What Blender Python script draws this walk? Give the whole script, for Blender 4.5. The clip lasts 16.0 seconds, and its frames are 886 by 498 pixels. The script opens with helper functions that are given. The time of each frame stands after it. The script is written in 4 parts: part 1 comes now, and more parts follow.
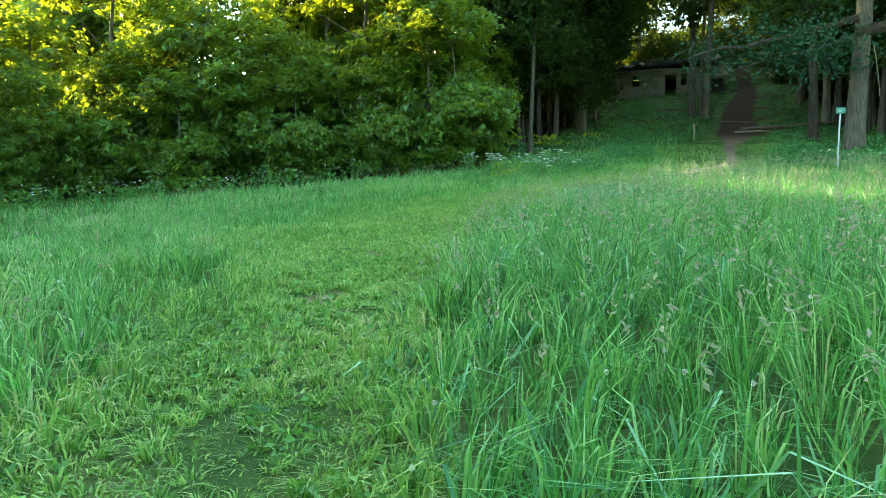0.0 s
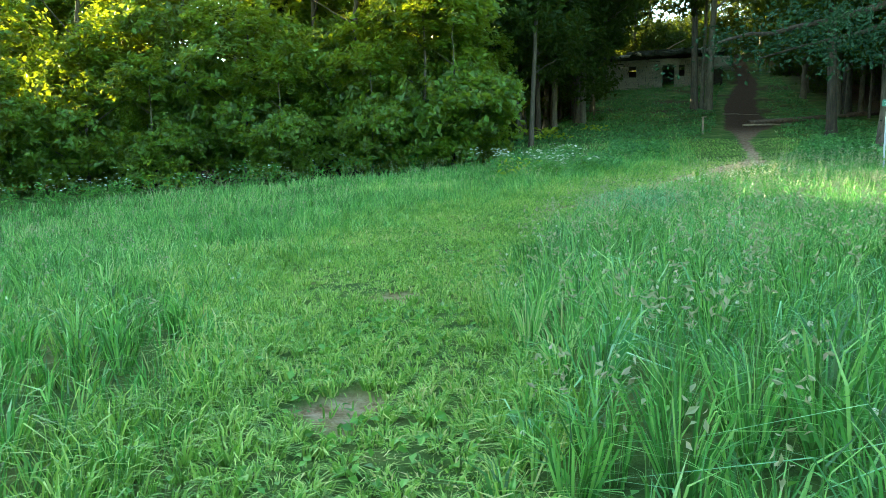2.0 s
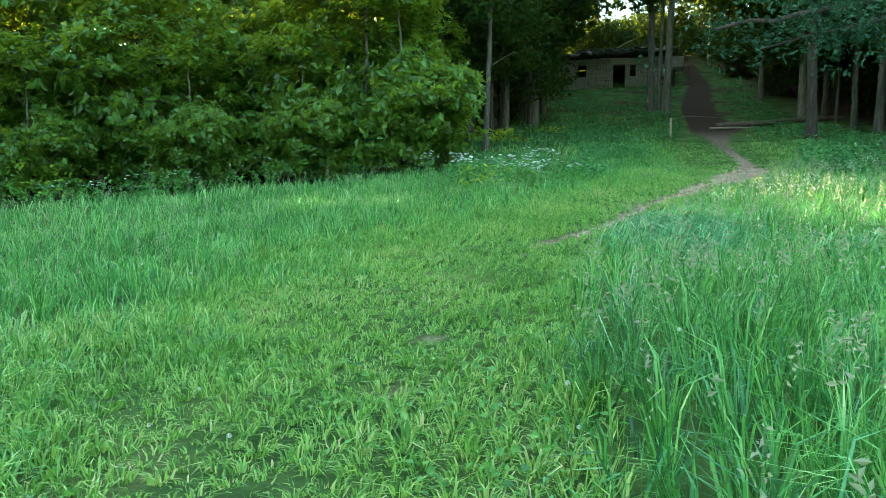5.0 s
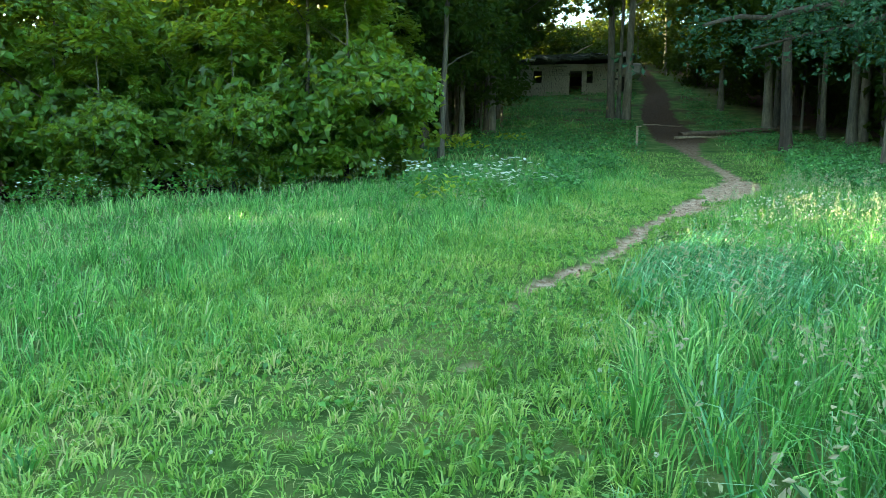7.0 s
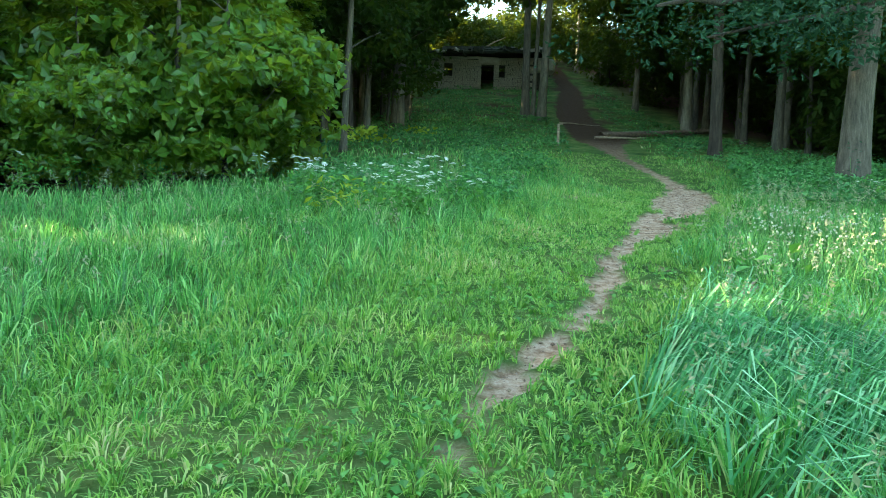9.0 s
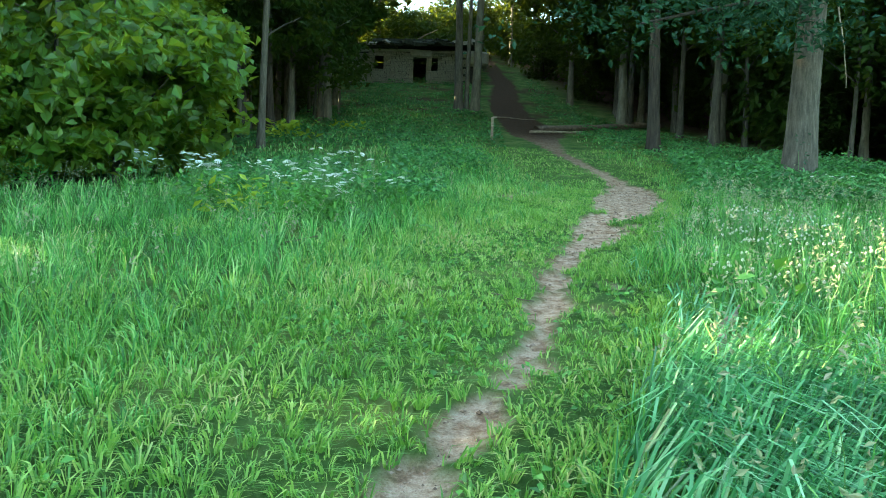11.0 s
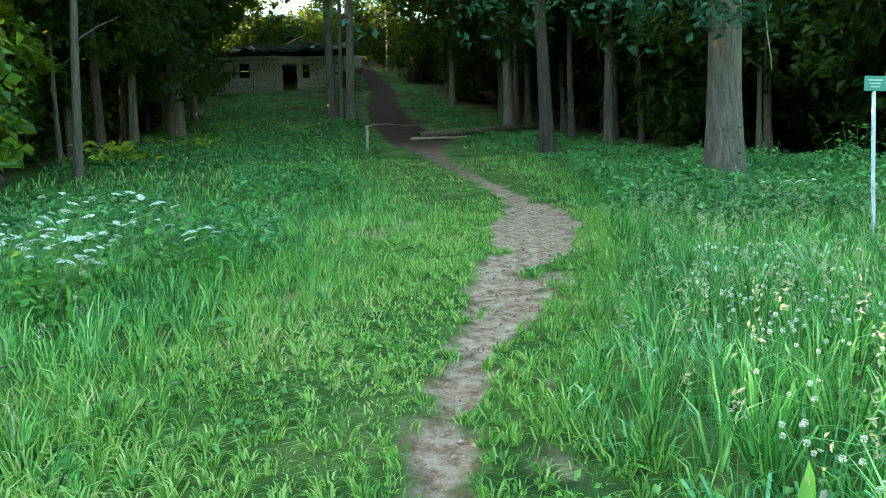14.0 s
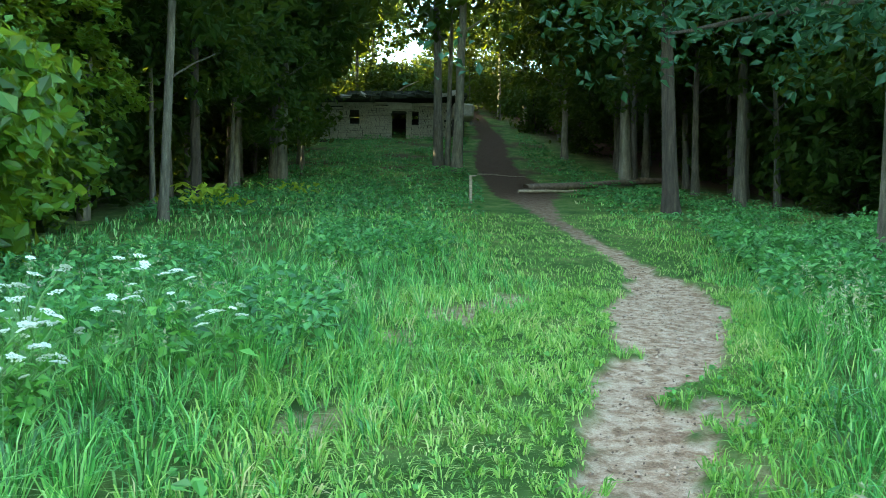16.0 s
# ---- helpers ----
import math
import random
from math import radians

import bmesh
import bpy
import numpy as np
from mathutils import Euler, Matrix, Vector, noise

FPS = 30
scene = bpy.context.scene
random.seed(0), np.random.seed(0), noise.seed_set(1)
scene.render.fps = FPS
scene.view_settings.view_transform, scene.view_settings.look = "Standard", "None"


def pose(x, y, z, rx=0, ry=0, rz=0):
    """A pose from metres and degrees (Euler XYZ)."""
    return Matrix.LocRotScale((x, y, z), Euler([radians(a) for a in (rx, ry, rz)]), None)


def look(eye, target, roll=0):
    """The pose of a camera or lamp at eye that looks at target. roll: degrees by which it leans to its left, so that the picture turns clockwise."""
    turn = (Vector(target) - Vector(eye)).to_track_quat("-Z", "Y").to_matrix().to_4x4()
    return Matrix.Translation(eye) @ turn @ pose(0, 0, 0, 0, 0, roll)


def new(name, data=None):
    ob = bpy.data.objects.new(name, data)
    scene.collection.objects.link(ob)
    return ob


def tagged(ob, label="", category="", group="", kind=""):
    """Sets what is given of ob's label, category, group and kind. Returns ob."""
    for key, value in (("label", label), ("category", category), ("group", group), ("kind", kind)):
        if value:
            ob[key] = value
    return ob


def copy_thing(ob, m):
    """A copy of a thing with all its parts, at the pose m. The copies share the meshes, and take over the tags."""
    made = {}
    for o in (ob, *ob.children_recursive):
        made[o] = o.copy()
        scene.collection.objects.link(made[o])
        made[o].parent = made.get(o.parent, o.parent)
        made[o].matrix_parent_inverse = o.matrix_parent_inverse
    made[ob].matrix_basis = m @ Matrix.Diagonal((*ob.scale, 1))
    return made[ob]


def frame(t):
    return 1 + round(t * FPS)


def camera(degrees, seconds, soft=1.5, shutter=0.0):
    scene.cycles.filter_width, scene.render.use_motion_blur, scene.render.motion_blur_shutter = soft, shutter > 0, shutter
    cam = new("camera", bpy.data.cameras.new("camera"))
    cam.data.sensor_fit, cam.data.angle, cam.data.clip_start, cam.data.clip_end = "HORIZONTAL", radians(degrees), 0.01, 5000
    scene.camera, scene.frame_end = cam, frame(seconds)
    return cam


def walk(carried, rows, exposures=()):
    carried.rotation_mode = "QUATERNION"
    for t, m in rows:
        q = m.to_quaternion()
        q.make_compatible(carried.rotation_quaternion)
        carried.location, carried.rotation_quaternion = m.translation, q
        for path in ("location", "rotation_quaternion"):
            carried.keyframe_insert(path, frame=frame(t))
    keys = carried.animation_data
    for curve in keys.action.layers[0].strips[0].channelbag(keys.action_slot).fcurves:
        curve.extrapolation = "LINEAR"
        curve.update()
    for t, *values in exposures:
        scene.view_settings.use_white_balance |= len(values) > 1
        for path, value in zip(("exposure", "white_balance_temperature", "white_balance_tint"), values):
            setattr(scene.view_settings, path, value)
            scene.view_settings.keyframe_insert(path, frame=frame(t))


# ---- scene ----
cam = camera(58.9, 16.0, 0.9)
PATH = [
    (0, (0.098, -0.819, 1.012), (-0.462, 1.098, 0.918), 0.4),
    (0.5, (-0.199, -0.316, 1.056), (-0.747, 1.604, 0.95), 0.5),
    (1, (-0.498, 0.212, 1.112), (-1.039, 2.134, 1.005), 0.5),
    (1.5, (-0.76, 0.719, 1.209), (-1.295, 2.642, 1.096), 0.7),
    (2, (-1.011, 1.248, 1.292), (-1.53, 3.176, 1.176), 0.5),
    (2.5, (-1.268, 1.802, 1.351), (-1.757, 3.738, 1.23), 0.2),
    (3, (-1.506, 2.396, 1.407), (-1.968, 4.339, 1.29), -0.5),
    (3.5, (-1.793, 3.167, 1.523), (-2.23, 5.115, 1.399), 0.4),
    (4, (-1.998, 3.89, 1.569), (-2.411, 5.843, 1.446), 0.6),
    (6.5, (-2.696, 6.782, 1.751), (-2.962, 8.762, 1.656), 1.0),
    (7, (-2.83, 7.565, 1.818), (-3.063, 9.549, 1.725), 1.1),
    (7.5, (-2.929, 8.383, 1.924), (-3.13, 10.371, 1.831), 1.4),
    (8, (-3.041, 9.138, 2.006), (-3.202, 11.129, 1.909), 1.7),
    (8.5, (-3.081, 9.939, 2.035), (-3.159, 11.935, 1.938), 1.6),
    (9, (-3.131, 10.649, 2.093), (-3.119, 12.646, 1.992), 2.3),
    (11.3, (-2.785, 12.409, 2.237), (-2.583, 14.396, 2.129), 1.6),
    (11.5, (-2.726, 12.644, 2.279), (-2.498, 14.628, 2.17), 1.6),
    (12, (-2.575, 13.266, 2.355), (-2.28, 15.241, 2.251), 1.0),
    (12.5, (-2.479, 13.837, 2.408), (-2.116, 15.801, 2.31), 0.5),
    (13, (-2.342, 14.357, 2.468), (-1.936, 16.314, 2.375), -0.5),
    (13.5, (-2.204, 14.85, 2.543), (-1.775, 16.801, 2.453), -0.8),
    (14, (-2.053, 15.324, 2.61), (-1.619, 17.274, 2.518), -2.2),
    (14.5, (-1.888, 16.055, 2.704), (-1.519, 18.02, 2.648), -1.0),
    (15, (-1.704, 16.558, 2.748), (-1.383, 18.532, 2.76), -1.0),
    (15.5, (-1.677, 16.977, 2.818), (-1.428, 18.961, 2.872), -0.2),
    (16, (-1.649, 17.222, 2.862), (-1.475, 19.214, 2.898), 0.6),
]
walk(cam, [(t, look(eye, target, roll)) for t, eye, target, roll in PATH], [(0, 3.05, 7300, -9), (6, 3.2, 7000, -9), (14, 3.3, 7000, -9), (16, 3.6, 7000, -8)])

# ---- light ----
world = bpy.data.worlds.new("world")
scene.world = world
world.use_nodes = True
wn = world.node_tree.nodes
sky = wn.new("ShaderNodeTexSky")
sky.sky_type, sky.sun_disc = "NISHITA", False
SUN_TO = Vector((-0.92, 0.24, 0.255)).normalized()
sky.sun_elevation = math.asin(SUN_TO.z)
sky.sun_rotation = math.atan2(SUN_TO.x, SUN_TO.y)
sky.air_density, sky.dust_density = 1.0, 0.8
wn["Background"].inputs["Strength"].default_value = 0.15
world.node_tree.links.new(sky.outputs[0], wn["Background"].inputs["Color"])
sun = new("sun", bpy.data.lights.new("sun", "SUN"))
sun.data.energy, sun.data.angle, sun.data.color = 5.0, radians(0.6), (1.0, 0.80, 0.52)
sun.matrix_world = look(SUN_TO * 60, (0, 0, 0))

# ---- the lie of the land ----
def smooth(a, b, x):
    t = np.clip((x - a) / (b - a), 0, 1)
    return t * t * (3 - 2 * t)


def height(x, y):
    """Meadow that climbs gently, then a steeper wooded bank with the hut on it, falling off to the west."""
    x, y = np.asarray(x, float), np.asarray(y, float)
    z = 0.12 * (y - 4.8) + 0.5 * np.exp(-(((y - 2.5) / 6.5) ** 2))
    z = z + 0.03 * np.maximum(0, y - 26) + 0.8 * np.logaddexp(0, (y - 52) / 5)
    z = z - (0.05 + 0.2 * smooth(38, 60, y)) * 1.5 * np.logaddexp(0, (-4 - x) / 1.5) * (1 - 0.6 * smooth(14, 40, -x))
    z = z - 0.045 * np.logaddexp(0, (x - 9) / 1.5)
    return z


def ground_z(x, y):
    return float(height(x, y))


TRACK_Y = [-6, 0, 2.6, 4.4, 7.2, 8.8, 10.1, 11.0, 13.1, 14.4, 15.2, 16.1, 17.0, 18.0, 19.0, 20.0, 20.7, 23.4, 25.0, 26.2, 28.9, 31.5, 34.5, 41.5, 42.6, 47, 52.2, 58, 64, 80]
TRACK_X = [0.6, -1.0, -1.8, -2.3, -2.9, -3.15, -3.3, -3.3, -3.15, -2.9, -2.6, -2.1, -1.8, -1.53, -1.2, -0.8, -0.45, 0.75, 1.35, 1.75, 2.1, 2.2, 2.36, 3.1, 3.4, 3.6, 3.9, 4.4, 5.4, 6.0]
# width of bare soil along the track
BARE_Y = [-6, 4, 13.5, 14.6, 17, 19.6, 20.7, 23.0, 25, 26.2, 27.5, 29, 35, 39, 43, 48, 60, 70]
BARE_W = [-0.14, -0.12, -0.04, 0.09, 0.11, 0.14, 0.30, 0.46, 0.62, 0.46, 0.20, 0.15, 0.2, 0.5, 1.2, 1.0, 0.9, 0.6]
PATCHES = [(-2.33, 4.43, 0.26), (-2.93, 7.2, 0.22), (-1.85, 2.9, 0.1), (-3.3, 9.0, 0.14), (-3.28, 10.1, 0.16), (-3.2, 12.2, 0.14), (-3.05, 13.9, 0.16), (-0.95, 24.6, 0.42), (-0.22, 25.5, 0.4), (-1.47, 23.6, 0.32), (-1.95, 21.6, 0.28), (-0.6, 25.0, 0.36),
           (-1.0, 18.3, 0.16), (-0.6, 19.2, 0.13), (-1.25, 17.4, 0.12), (0.1, 20.6, 0.2), (0.35, 21.6, 0.22)]


def wobble(x, y, s, seed=0.0):
    """Cheap smooth noise in -1..1."""
    return (np.sin(x * 2.1 * s + 1.3 * np.sin(y * 1.7 * s + seed) + seed) + np.sin(y * 2.6 * s + 1.7 * np.sin(x * 1.9 * s - seed) + 2 * seed)
            + 0.6 * np.sin((x + y) * 4.7 * s + seed * 3) + 0.5 * np.sin((x - y) * 5.9 * s - seed)) / 3.1


def off_track(x, y):
    return x - np.interp(y, TRACK_Y, TRACK_X)


def bare(x, y):
    """1 on bare soil, 0 in the grass."""
    d = np.abs(off_track(x, y)) + 0.11 * wobble(x, y, 2.6) + 0.07 * wobble(x, y, 7.3, 2)
    d = d + 0.5 * smooth(0.25, 0.7, wobble(x, y, 2.1, 6)) * smooth(19.5, 20.5, y) * (1 - smooth(22.5, 24, y))
    w = np.interp(y, BARE_Y, BARE_W)
    b = 1 - smooth(w - 0.045, w + 0.045, d)
    b = b * np.where(y < 14, smooth(-0.1, 0.5, wobble(x, y, 1.1, 4)), 1)
    for px, py, r in PATCHES:
        q = np.hypot((x - px) * 1.25, (y - py) * 0.8) + 0.13 * wobble(x, y, 4, px)
        b = np.maximum(b, (1 - smooth(r - 0.12, r, q)) * (0.55 + 0.4 * smooth(-0.3, 0.5, wobble(x, y, 9, px))))
    forest = smooth(44, 50, y) * smooth(0.2, 0.6, wobble(x, y, 0.5, 8)) * 0.8
    leafy = np.maximum(smooth(3.5, 7, x - 8 + 0.12 * (y - 30)) * smooth(27, 33, y), smooth(-6.6, -9.5, x + 0.02 * y) * smooth(24, 27, y))
    return np.clip(np.maximum(np.maximum(b, forest), leafy), 0, 1)


# ---- materials ----
def material(name):
    m = bpy.data.materials.new(name)
    m.use_nodes = True
    t = m.node_tree
    return m, t, t.nodes, t.links, t.nodes["Principled BSDF"]


def ramp(nodes, links, source, stops):
    r = nodes.new("ShaderNodeValToRGB")
    e = r.color_ramp.elements
    e[0].position, e[0].color = stops[0][0], (*stops[0][1], 1)
    e[1].position, e[1].color = stops[-1][0], (*stops[-1][1], 1)
    for p, c in stops[1:-1]:
        k = e.new(p)
        k.color = (*c, 1)
    links.new(source, r.inputs[0])
    return r.outputs[0]


def noise_node(nodes, links, scale, detail=6, rough=0.6, stretch=None):
    n = nodes.new("ShaderNodeTexNoise")
    n.inputs["Scale"].default_value, n.inputs["Detail"].default_value, n.inputs["Roughness"].default_value = scale, detail, rough
    c = nodes.new("ShaderNodeTexCoord")
    if stretch:
        mp = nodes.new("ShaderNodeMapping")
        mp.inputs["Scale"].default_value = stretch
        links.new(c.outputs["Object"], mp.inputs[0])
        links.new(mp.outputs[0], n.inputs["Vector"])
    else:
        links.new(c.outputs["Object"], n.inputs["Vector"])
    return n.outputs["Fac"]


def bump(nodes, links, bsdf, source, strength, distance):
    b = nodes.new("ShaderNodeBump")
    b.inputs["Strength"].default_value, b.inputs["Distance"].default_value = strength, distance
    links.new(source, b.inputs["Height"])
    links.new(b.outputs[0], bsdf.inputs["Normal"])


def rough_mat(name, stops, scale, roughness=0.85, relief=0.5, distance=0.02, stretch=None, fine=None):
    m, t, n, l, b = material(name)
    f = noise_node(n, l, scale, 8, 0.65, stretch)
    c = ramp(n, l, f, stops)
    if fine:
        g = noise_node(n, l, fine, 4, 0.7)
        mix = n.new("ShaderNodeMix")
        mix.data_type, mix.blend_type = "RGBA", "OVERLAY"
        mix.inputs["Factor"].default_value = 0.6
        l.new(c, mix.inputs[6])
        l.new(g, mix.inputs[7])
        c = mix.outputs[2]
    l.new(c, b.inputs["Base Color"])
    b.inputs["Roughness"].default_value = roughness
    bump(n, l, b, f, relief, distance)
    return m


def leaf_mat(name, stops, translucent=0.4, glow=(0.30, 0.42, 0.04), roughness=0.45, patch=0.35, gloss=0.5):
    """Leaves and blades: colour varies leaf by leaf and in broad patches, and light comes through them."""
    m, t, n, l, b = material(name)
    geo = n.new("ShaderNodeNewGeometry")
    big = noise_node(n, l, patch, 3, 0.5)
    add = n.new("ShaderNodeMath")
    add.operation = "MULTIPLY_ADD"
    add.inputs[1].default_value = 0.8
    l.new(geo.outputs["Random Per Island"], add.inputs[0])
    sub = n.new("ShaderNodeMath")
    sub.operation = "MULTIPLY_ADD"
    sub.inputs[1].default_value, sub.inputs[2].default_value = 1.1, -0.45
    l.new(big, sub.inputs[0])
    l.new(sub.outputs[0], add.inputs[2])
    c = ramp(n, l, add.outputs[0], stops)
    l.new(c, b.inputs["Base Color"])
    b.inputs["Roughness"].default_value = roughness
    b.inputs["Specular IOR Level"].default_value = gloss
    tr = n.new("ShaderNodeBsdfTranslucent")
    mixc = n.new("ShaderNodeMix")
    mixc.data_type = "RGBA"
    mixc.inputs["Factor"].default_value = 0.6
    l.new(c, mixc.inputs[6])
    mixc.inputs[7].default_value = (*glow, 1)
    l.new(mixc.outputs[2], tr.inputs["Color"])
    ms = n.new("ShaderNodeMixShader")
    ms.inputs[0].default_value = translucent
    l.new(b.outputs[0], ms.inputs[1])
    l.new(tr.outputs[0], ms.inputs[2])
    l.new(ms.outputs[0], n["Material Output"].inputs["Surface"])
    return m


def ground_material():
    m, t, n, l, b = material("soil_and_turf")
    at = n.new("ShaderNodeAttribute")
    at.attribute_name = "bare"
    f = noise_node(n, l, 9, 8, 0.7)
    g = noise_node(n, l, 70, 4, 0.7)
    soil = ramp(n, l, f, [(0.3, (0.19, 0.11, 0.07)), (0.44, (0.38, 0.235, 0.155)), (0.54, (0.58, 0.41, 0.30)), (0.7, (0.72, 0.56, 0.44))])
    mixg = n.new("ShaderNodeMix")
    mixg.data_type, mixg.blend_type = "RGBA", "OVERLAY"
    mixg.inputs["Factor"].default_value = 0.8
    l.new(soil, mixg.inputs[6])
    l.new(g, mixg.inputs[7])
    wood = n.new("ShaderNodeAttribute")
    wood.attribute_name = "wood"
    litter = ramp(n, l, noise_node(n, l, 22, 6, 0.75), [(0.3, (0.02, 0.014, 0.009)), (0.55, (0.07, 0.04, 0.025)), (0.8, (0.16, 0.085, 0.05))])
    mixw = n.new("ShaderNodeMix")
    mixw.data_type = "RGBA"
    l.new(wood.outputs["Fac"], mixw.inputs["Factor"])
    l.new(mixg.outputs[2], mixw.inputs[6])
    l.new(litter, mixw.inputs[7])
    turf = ramp(n, l, noise_node(n, l, 1.3, 8, 0.7), [(0.3, (0.035, 0.085, 0.02)), (0.5, (0.09, 0.17, 0.04)), (0.62, (0.17, 0.22, 0.07)), (0.75, (0.26, 0.24, 0.11))])
    mix = n.new("ShaderNodeMix")
    mix.data_type = "RGBA"
    l.new(at.outputs["Fac"], mix.inputs["Factor"])
    l.new(turf, mix.inputs[6])
    l.new(mixw.outputs[2], mix.inputs[7])
    l.new(mix.outputs[2], b.inputs["Base Color"])
    b.inputs["Roughness"].default_value = 0.95
    b.inputs["Specular IOR Level"].default_value = 0.15
    bump(n, l, b, g, 1.0, 0.05)
    return m


M_GROUND = ground_material()
M_GRASS = leaf_mat("meadow_grass_blade", [(0.0, (0.012, 0.05, 0.012)), (0.3, (0.045, 0.19, 0.045)), (0.55, (0.11, 0.37, 0.085)), (0.8, (0.29, 0.57, 0.15)), (0.93, (0.44, 0.66, 0.26)), (1.0, (0.58, 0.54, 0.28))], 0.30, (0.20, 0.48, 0.06), 0.36, 0.5)
M_TURF = leaf_mat("short_grass_blade", [(0.0, (0.05, 0.14, 0.025)), (0.35, (0.13, 0.32, 0.055)), (0.6, (0.26, 0.48, 0.09)), (0.85, (0.42, 0.58, 0.15)), (1.0, (0.62, 0.54, 0.28))], 0.30, (0.26, 0.48, 0.06), 0.42, 0.8)
M_BLUE = leaf_mat("lush_blade", [(0.0, (0.015, 0.07, 0.025)), (0.4, (0.07, 0.27, 0.10)), (0.75, (0.20, 0.50, 0.22)), (1.0, (0.42, 0.68, 0.42))], 0.25, (0.16, 0.45, 0.12), 0.28, 0.6)
M_WEED = leaf_mat("broad_weed_leaf", [(0.0, (0.03, 0.11, 0.025)), (0.5, (0.09, 0.28, 0.05)), (1.0, (0.19, 0.43, 0.08))], 0.3, (0.2, 0.42, 0.05), 0.45, 0.7)
M_NETTLE = leaf_mat("nettle_leaf", [(0.0, (0.02, 0.085, 0.03)), (0.5, (0.065, 0.23, 0.07)), (1.0, (0.15, 0.37, 0.10))], 0.28, (0.16, 0.4, 0.06), 0.45, 0.6)
M_LIME = leaf_mat("lime_leaf", [(0.0, (0.22, 0.36, 0.03)), (1.0, (0.40, 0.50, 0.05))], 0.45, (0.5, 0.6, 0.05), 0.5)
M_HEDGE = leaf_mat("hedge_leaf", [(0.0, (0.014, 0.05, 0.010)), (0.45, (0.045, 0.13, 0.022)), (0.8, (0.085, 0.21, 0.035)), (1.0, (0.15, 0.28, 0.045))], 0.48, (0.58, 0.64, 0.03), 0.36, 0.25, 0.5)
# Forest leaves kept near black: the wood's deep shade is in this colour.
M_FOREST_SHADED = leaf_mat("forest_leaf_in_shade", [(0.0, (0.008, 0.026, 0.007)), (0.5, (0.016, 0.046, 0.012)), (1.0, (0.036, 0.08, 0.016))], 0.36, (0.26, 0.30, 0.02), 0.5, 0.2, 0.12)
M_OAK = leaf_mat("oak_leaf", [(0.0, (0.012, 0.045, 0.026)), (0.5, (0.02, 0.07, 0.04)), (1.0, (0.035, 0.10, 0.055))], 0.2, (0.10, 0.22, 0.05), 0.5, 0.5, 0.2)
M_BARK = rough_mat("grey_bark", [(0.3, (0.035, 0.03, 0.024)), (0.55, (0.10, 0.09, 0.07)), (0.8, (0.20, 0.18, 0.14))], 5, 0.9, 0.9, 0.05, (3, 3, 0.5), 40)
M_BARK_PALE = rough_mat("smooth_pale_bark", [(0.3, (0.055, 0.05, 0.035)), (0.5, (0.12, 0.11, 0.08)), (0.75, (0.22, 0.20, 0.155))], 4, 0.85, 0.5, 0.03, (2, 2, 0.6), 50)
M_BARK_DARK = rough_mat("dark_bark", [(0.3, (0.018, 0.014, 0.01)), (0.55, (0.05, 0.04, 0.03)), (0.8, (0.10, 0.08, 0.06))], 5, 0.95, 1.0, 0.06, (3, 3, 0.4), 40)
M_STONE = rough_mat("hut_stone", [(0.3, (0.12, 0.11, 0.085)), (0.5, (0.30, 0.28, 0.22)), (0.72, (0.48, 0.45, 0.38))], 4, 0.92, 0.7, 0.03, None, 30)
# One dark colour for the front joints, end and back walls, and pier.
M_DARK_WALL = rough_mat("dark_joint_and_wall", [(0.3, (0.025, 0.022, 0.018)), (0.7, (0.06, 0.055, 0.045))], 6, 0.95, 0.6, 0.02, None, 50)
M_CONCRETE = rough_mat("weathered_concrete", [(0.25, (0.16, 0.15, 0.12)), (0.5, (0.30, 0.28, 0.23)), (0.8, (0.42, 0.40, 0.33))], 3, 0.9, 0.5, 0.02, None, 40)
M_ROOF = rough_mat("mossy_roof", [(0.3, (0.014, 0.013, 0.010)), (0.55, (0.03, 0.035, 0.018)), (0.8, (0.06, 0.06, 0.04))], 5, 0.95, 0.9, 0.05, None, 30)
M_DEAD = rough_mat("bleached_wood", [(0.3, (0.14, 0.10, 0.07)), (0.55, (0.30, 0.24, 0.17)), (0.8, (0.45, 0.38, 0.29))], 8, 0.9, 0.6, 0.01, (1, 1, 4), 60)
M_PINE = rough_mat("fallen_log_bark", [(0.3, (0.06, 0.045, 0.03)), (0.55, (0.15, 0.11, 0.08)), (0.8, (0.26, 0.20, 0.15))], 6, 0.9, 0.7, 0.02, None, 40)
M_POLE = rough_mat("galvanised_steel", [(0.3, (0.36, 0.42, 0.48)), (0.7, (0.50, 0.57, 0.64))], 12, 0.5, 0.15, 0.004, None, 60)
M_SIGN = rough_mat("green_enamel", [(0.3, (0.03, 0.17, 0.12)), (0.7, (0.05, 0.24, 0.17))], 6, 0.45, 0.1, 0.003, None, 50)
M_SIGN_PALE = rough_mat("pale_lettering", [(0.3, (0.25, 0.42, 0.36)), (0.7, (0.34, 0.5, 0.44))], 10, 0.5, 0.1, 0.002)
M_WHITE = leaf_mat("white_petal", [(0.0, (0.62, 0.66, 0.58)), (1.0, (0.82, 0.85, 0.80))], 0.25, (0.8, 0.85, 0.7), 0.6)
M_CLOVER = leaf_mat("clover_head", [(0.0, (0.45, 0.46, 0.36)), (0.5, (0.66, 0.68, 0.58)), (1.0, (0.76, 0.72, 0.66))], 0.2, (0.7, 0.75, 0.5), 0.7)
M_STEM = leaf_mat("green_stem", [(0.0, (0.08, 0.2, 0.05)), (1.0, (0.14, 0.28, 0.08))], 0.15, (0.2, 0.4, 0.06), 0.5)
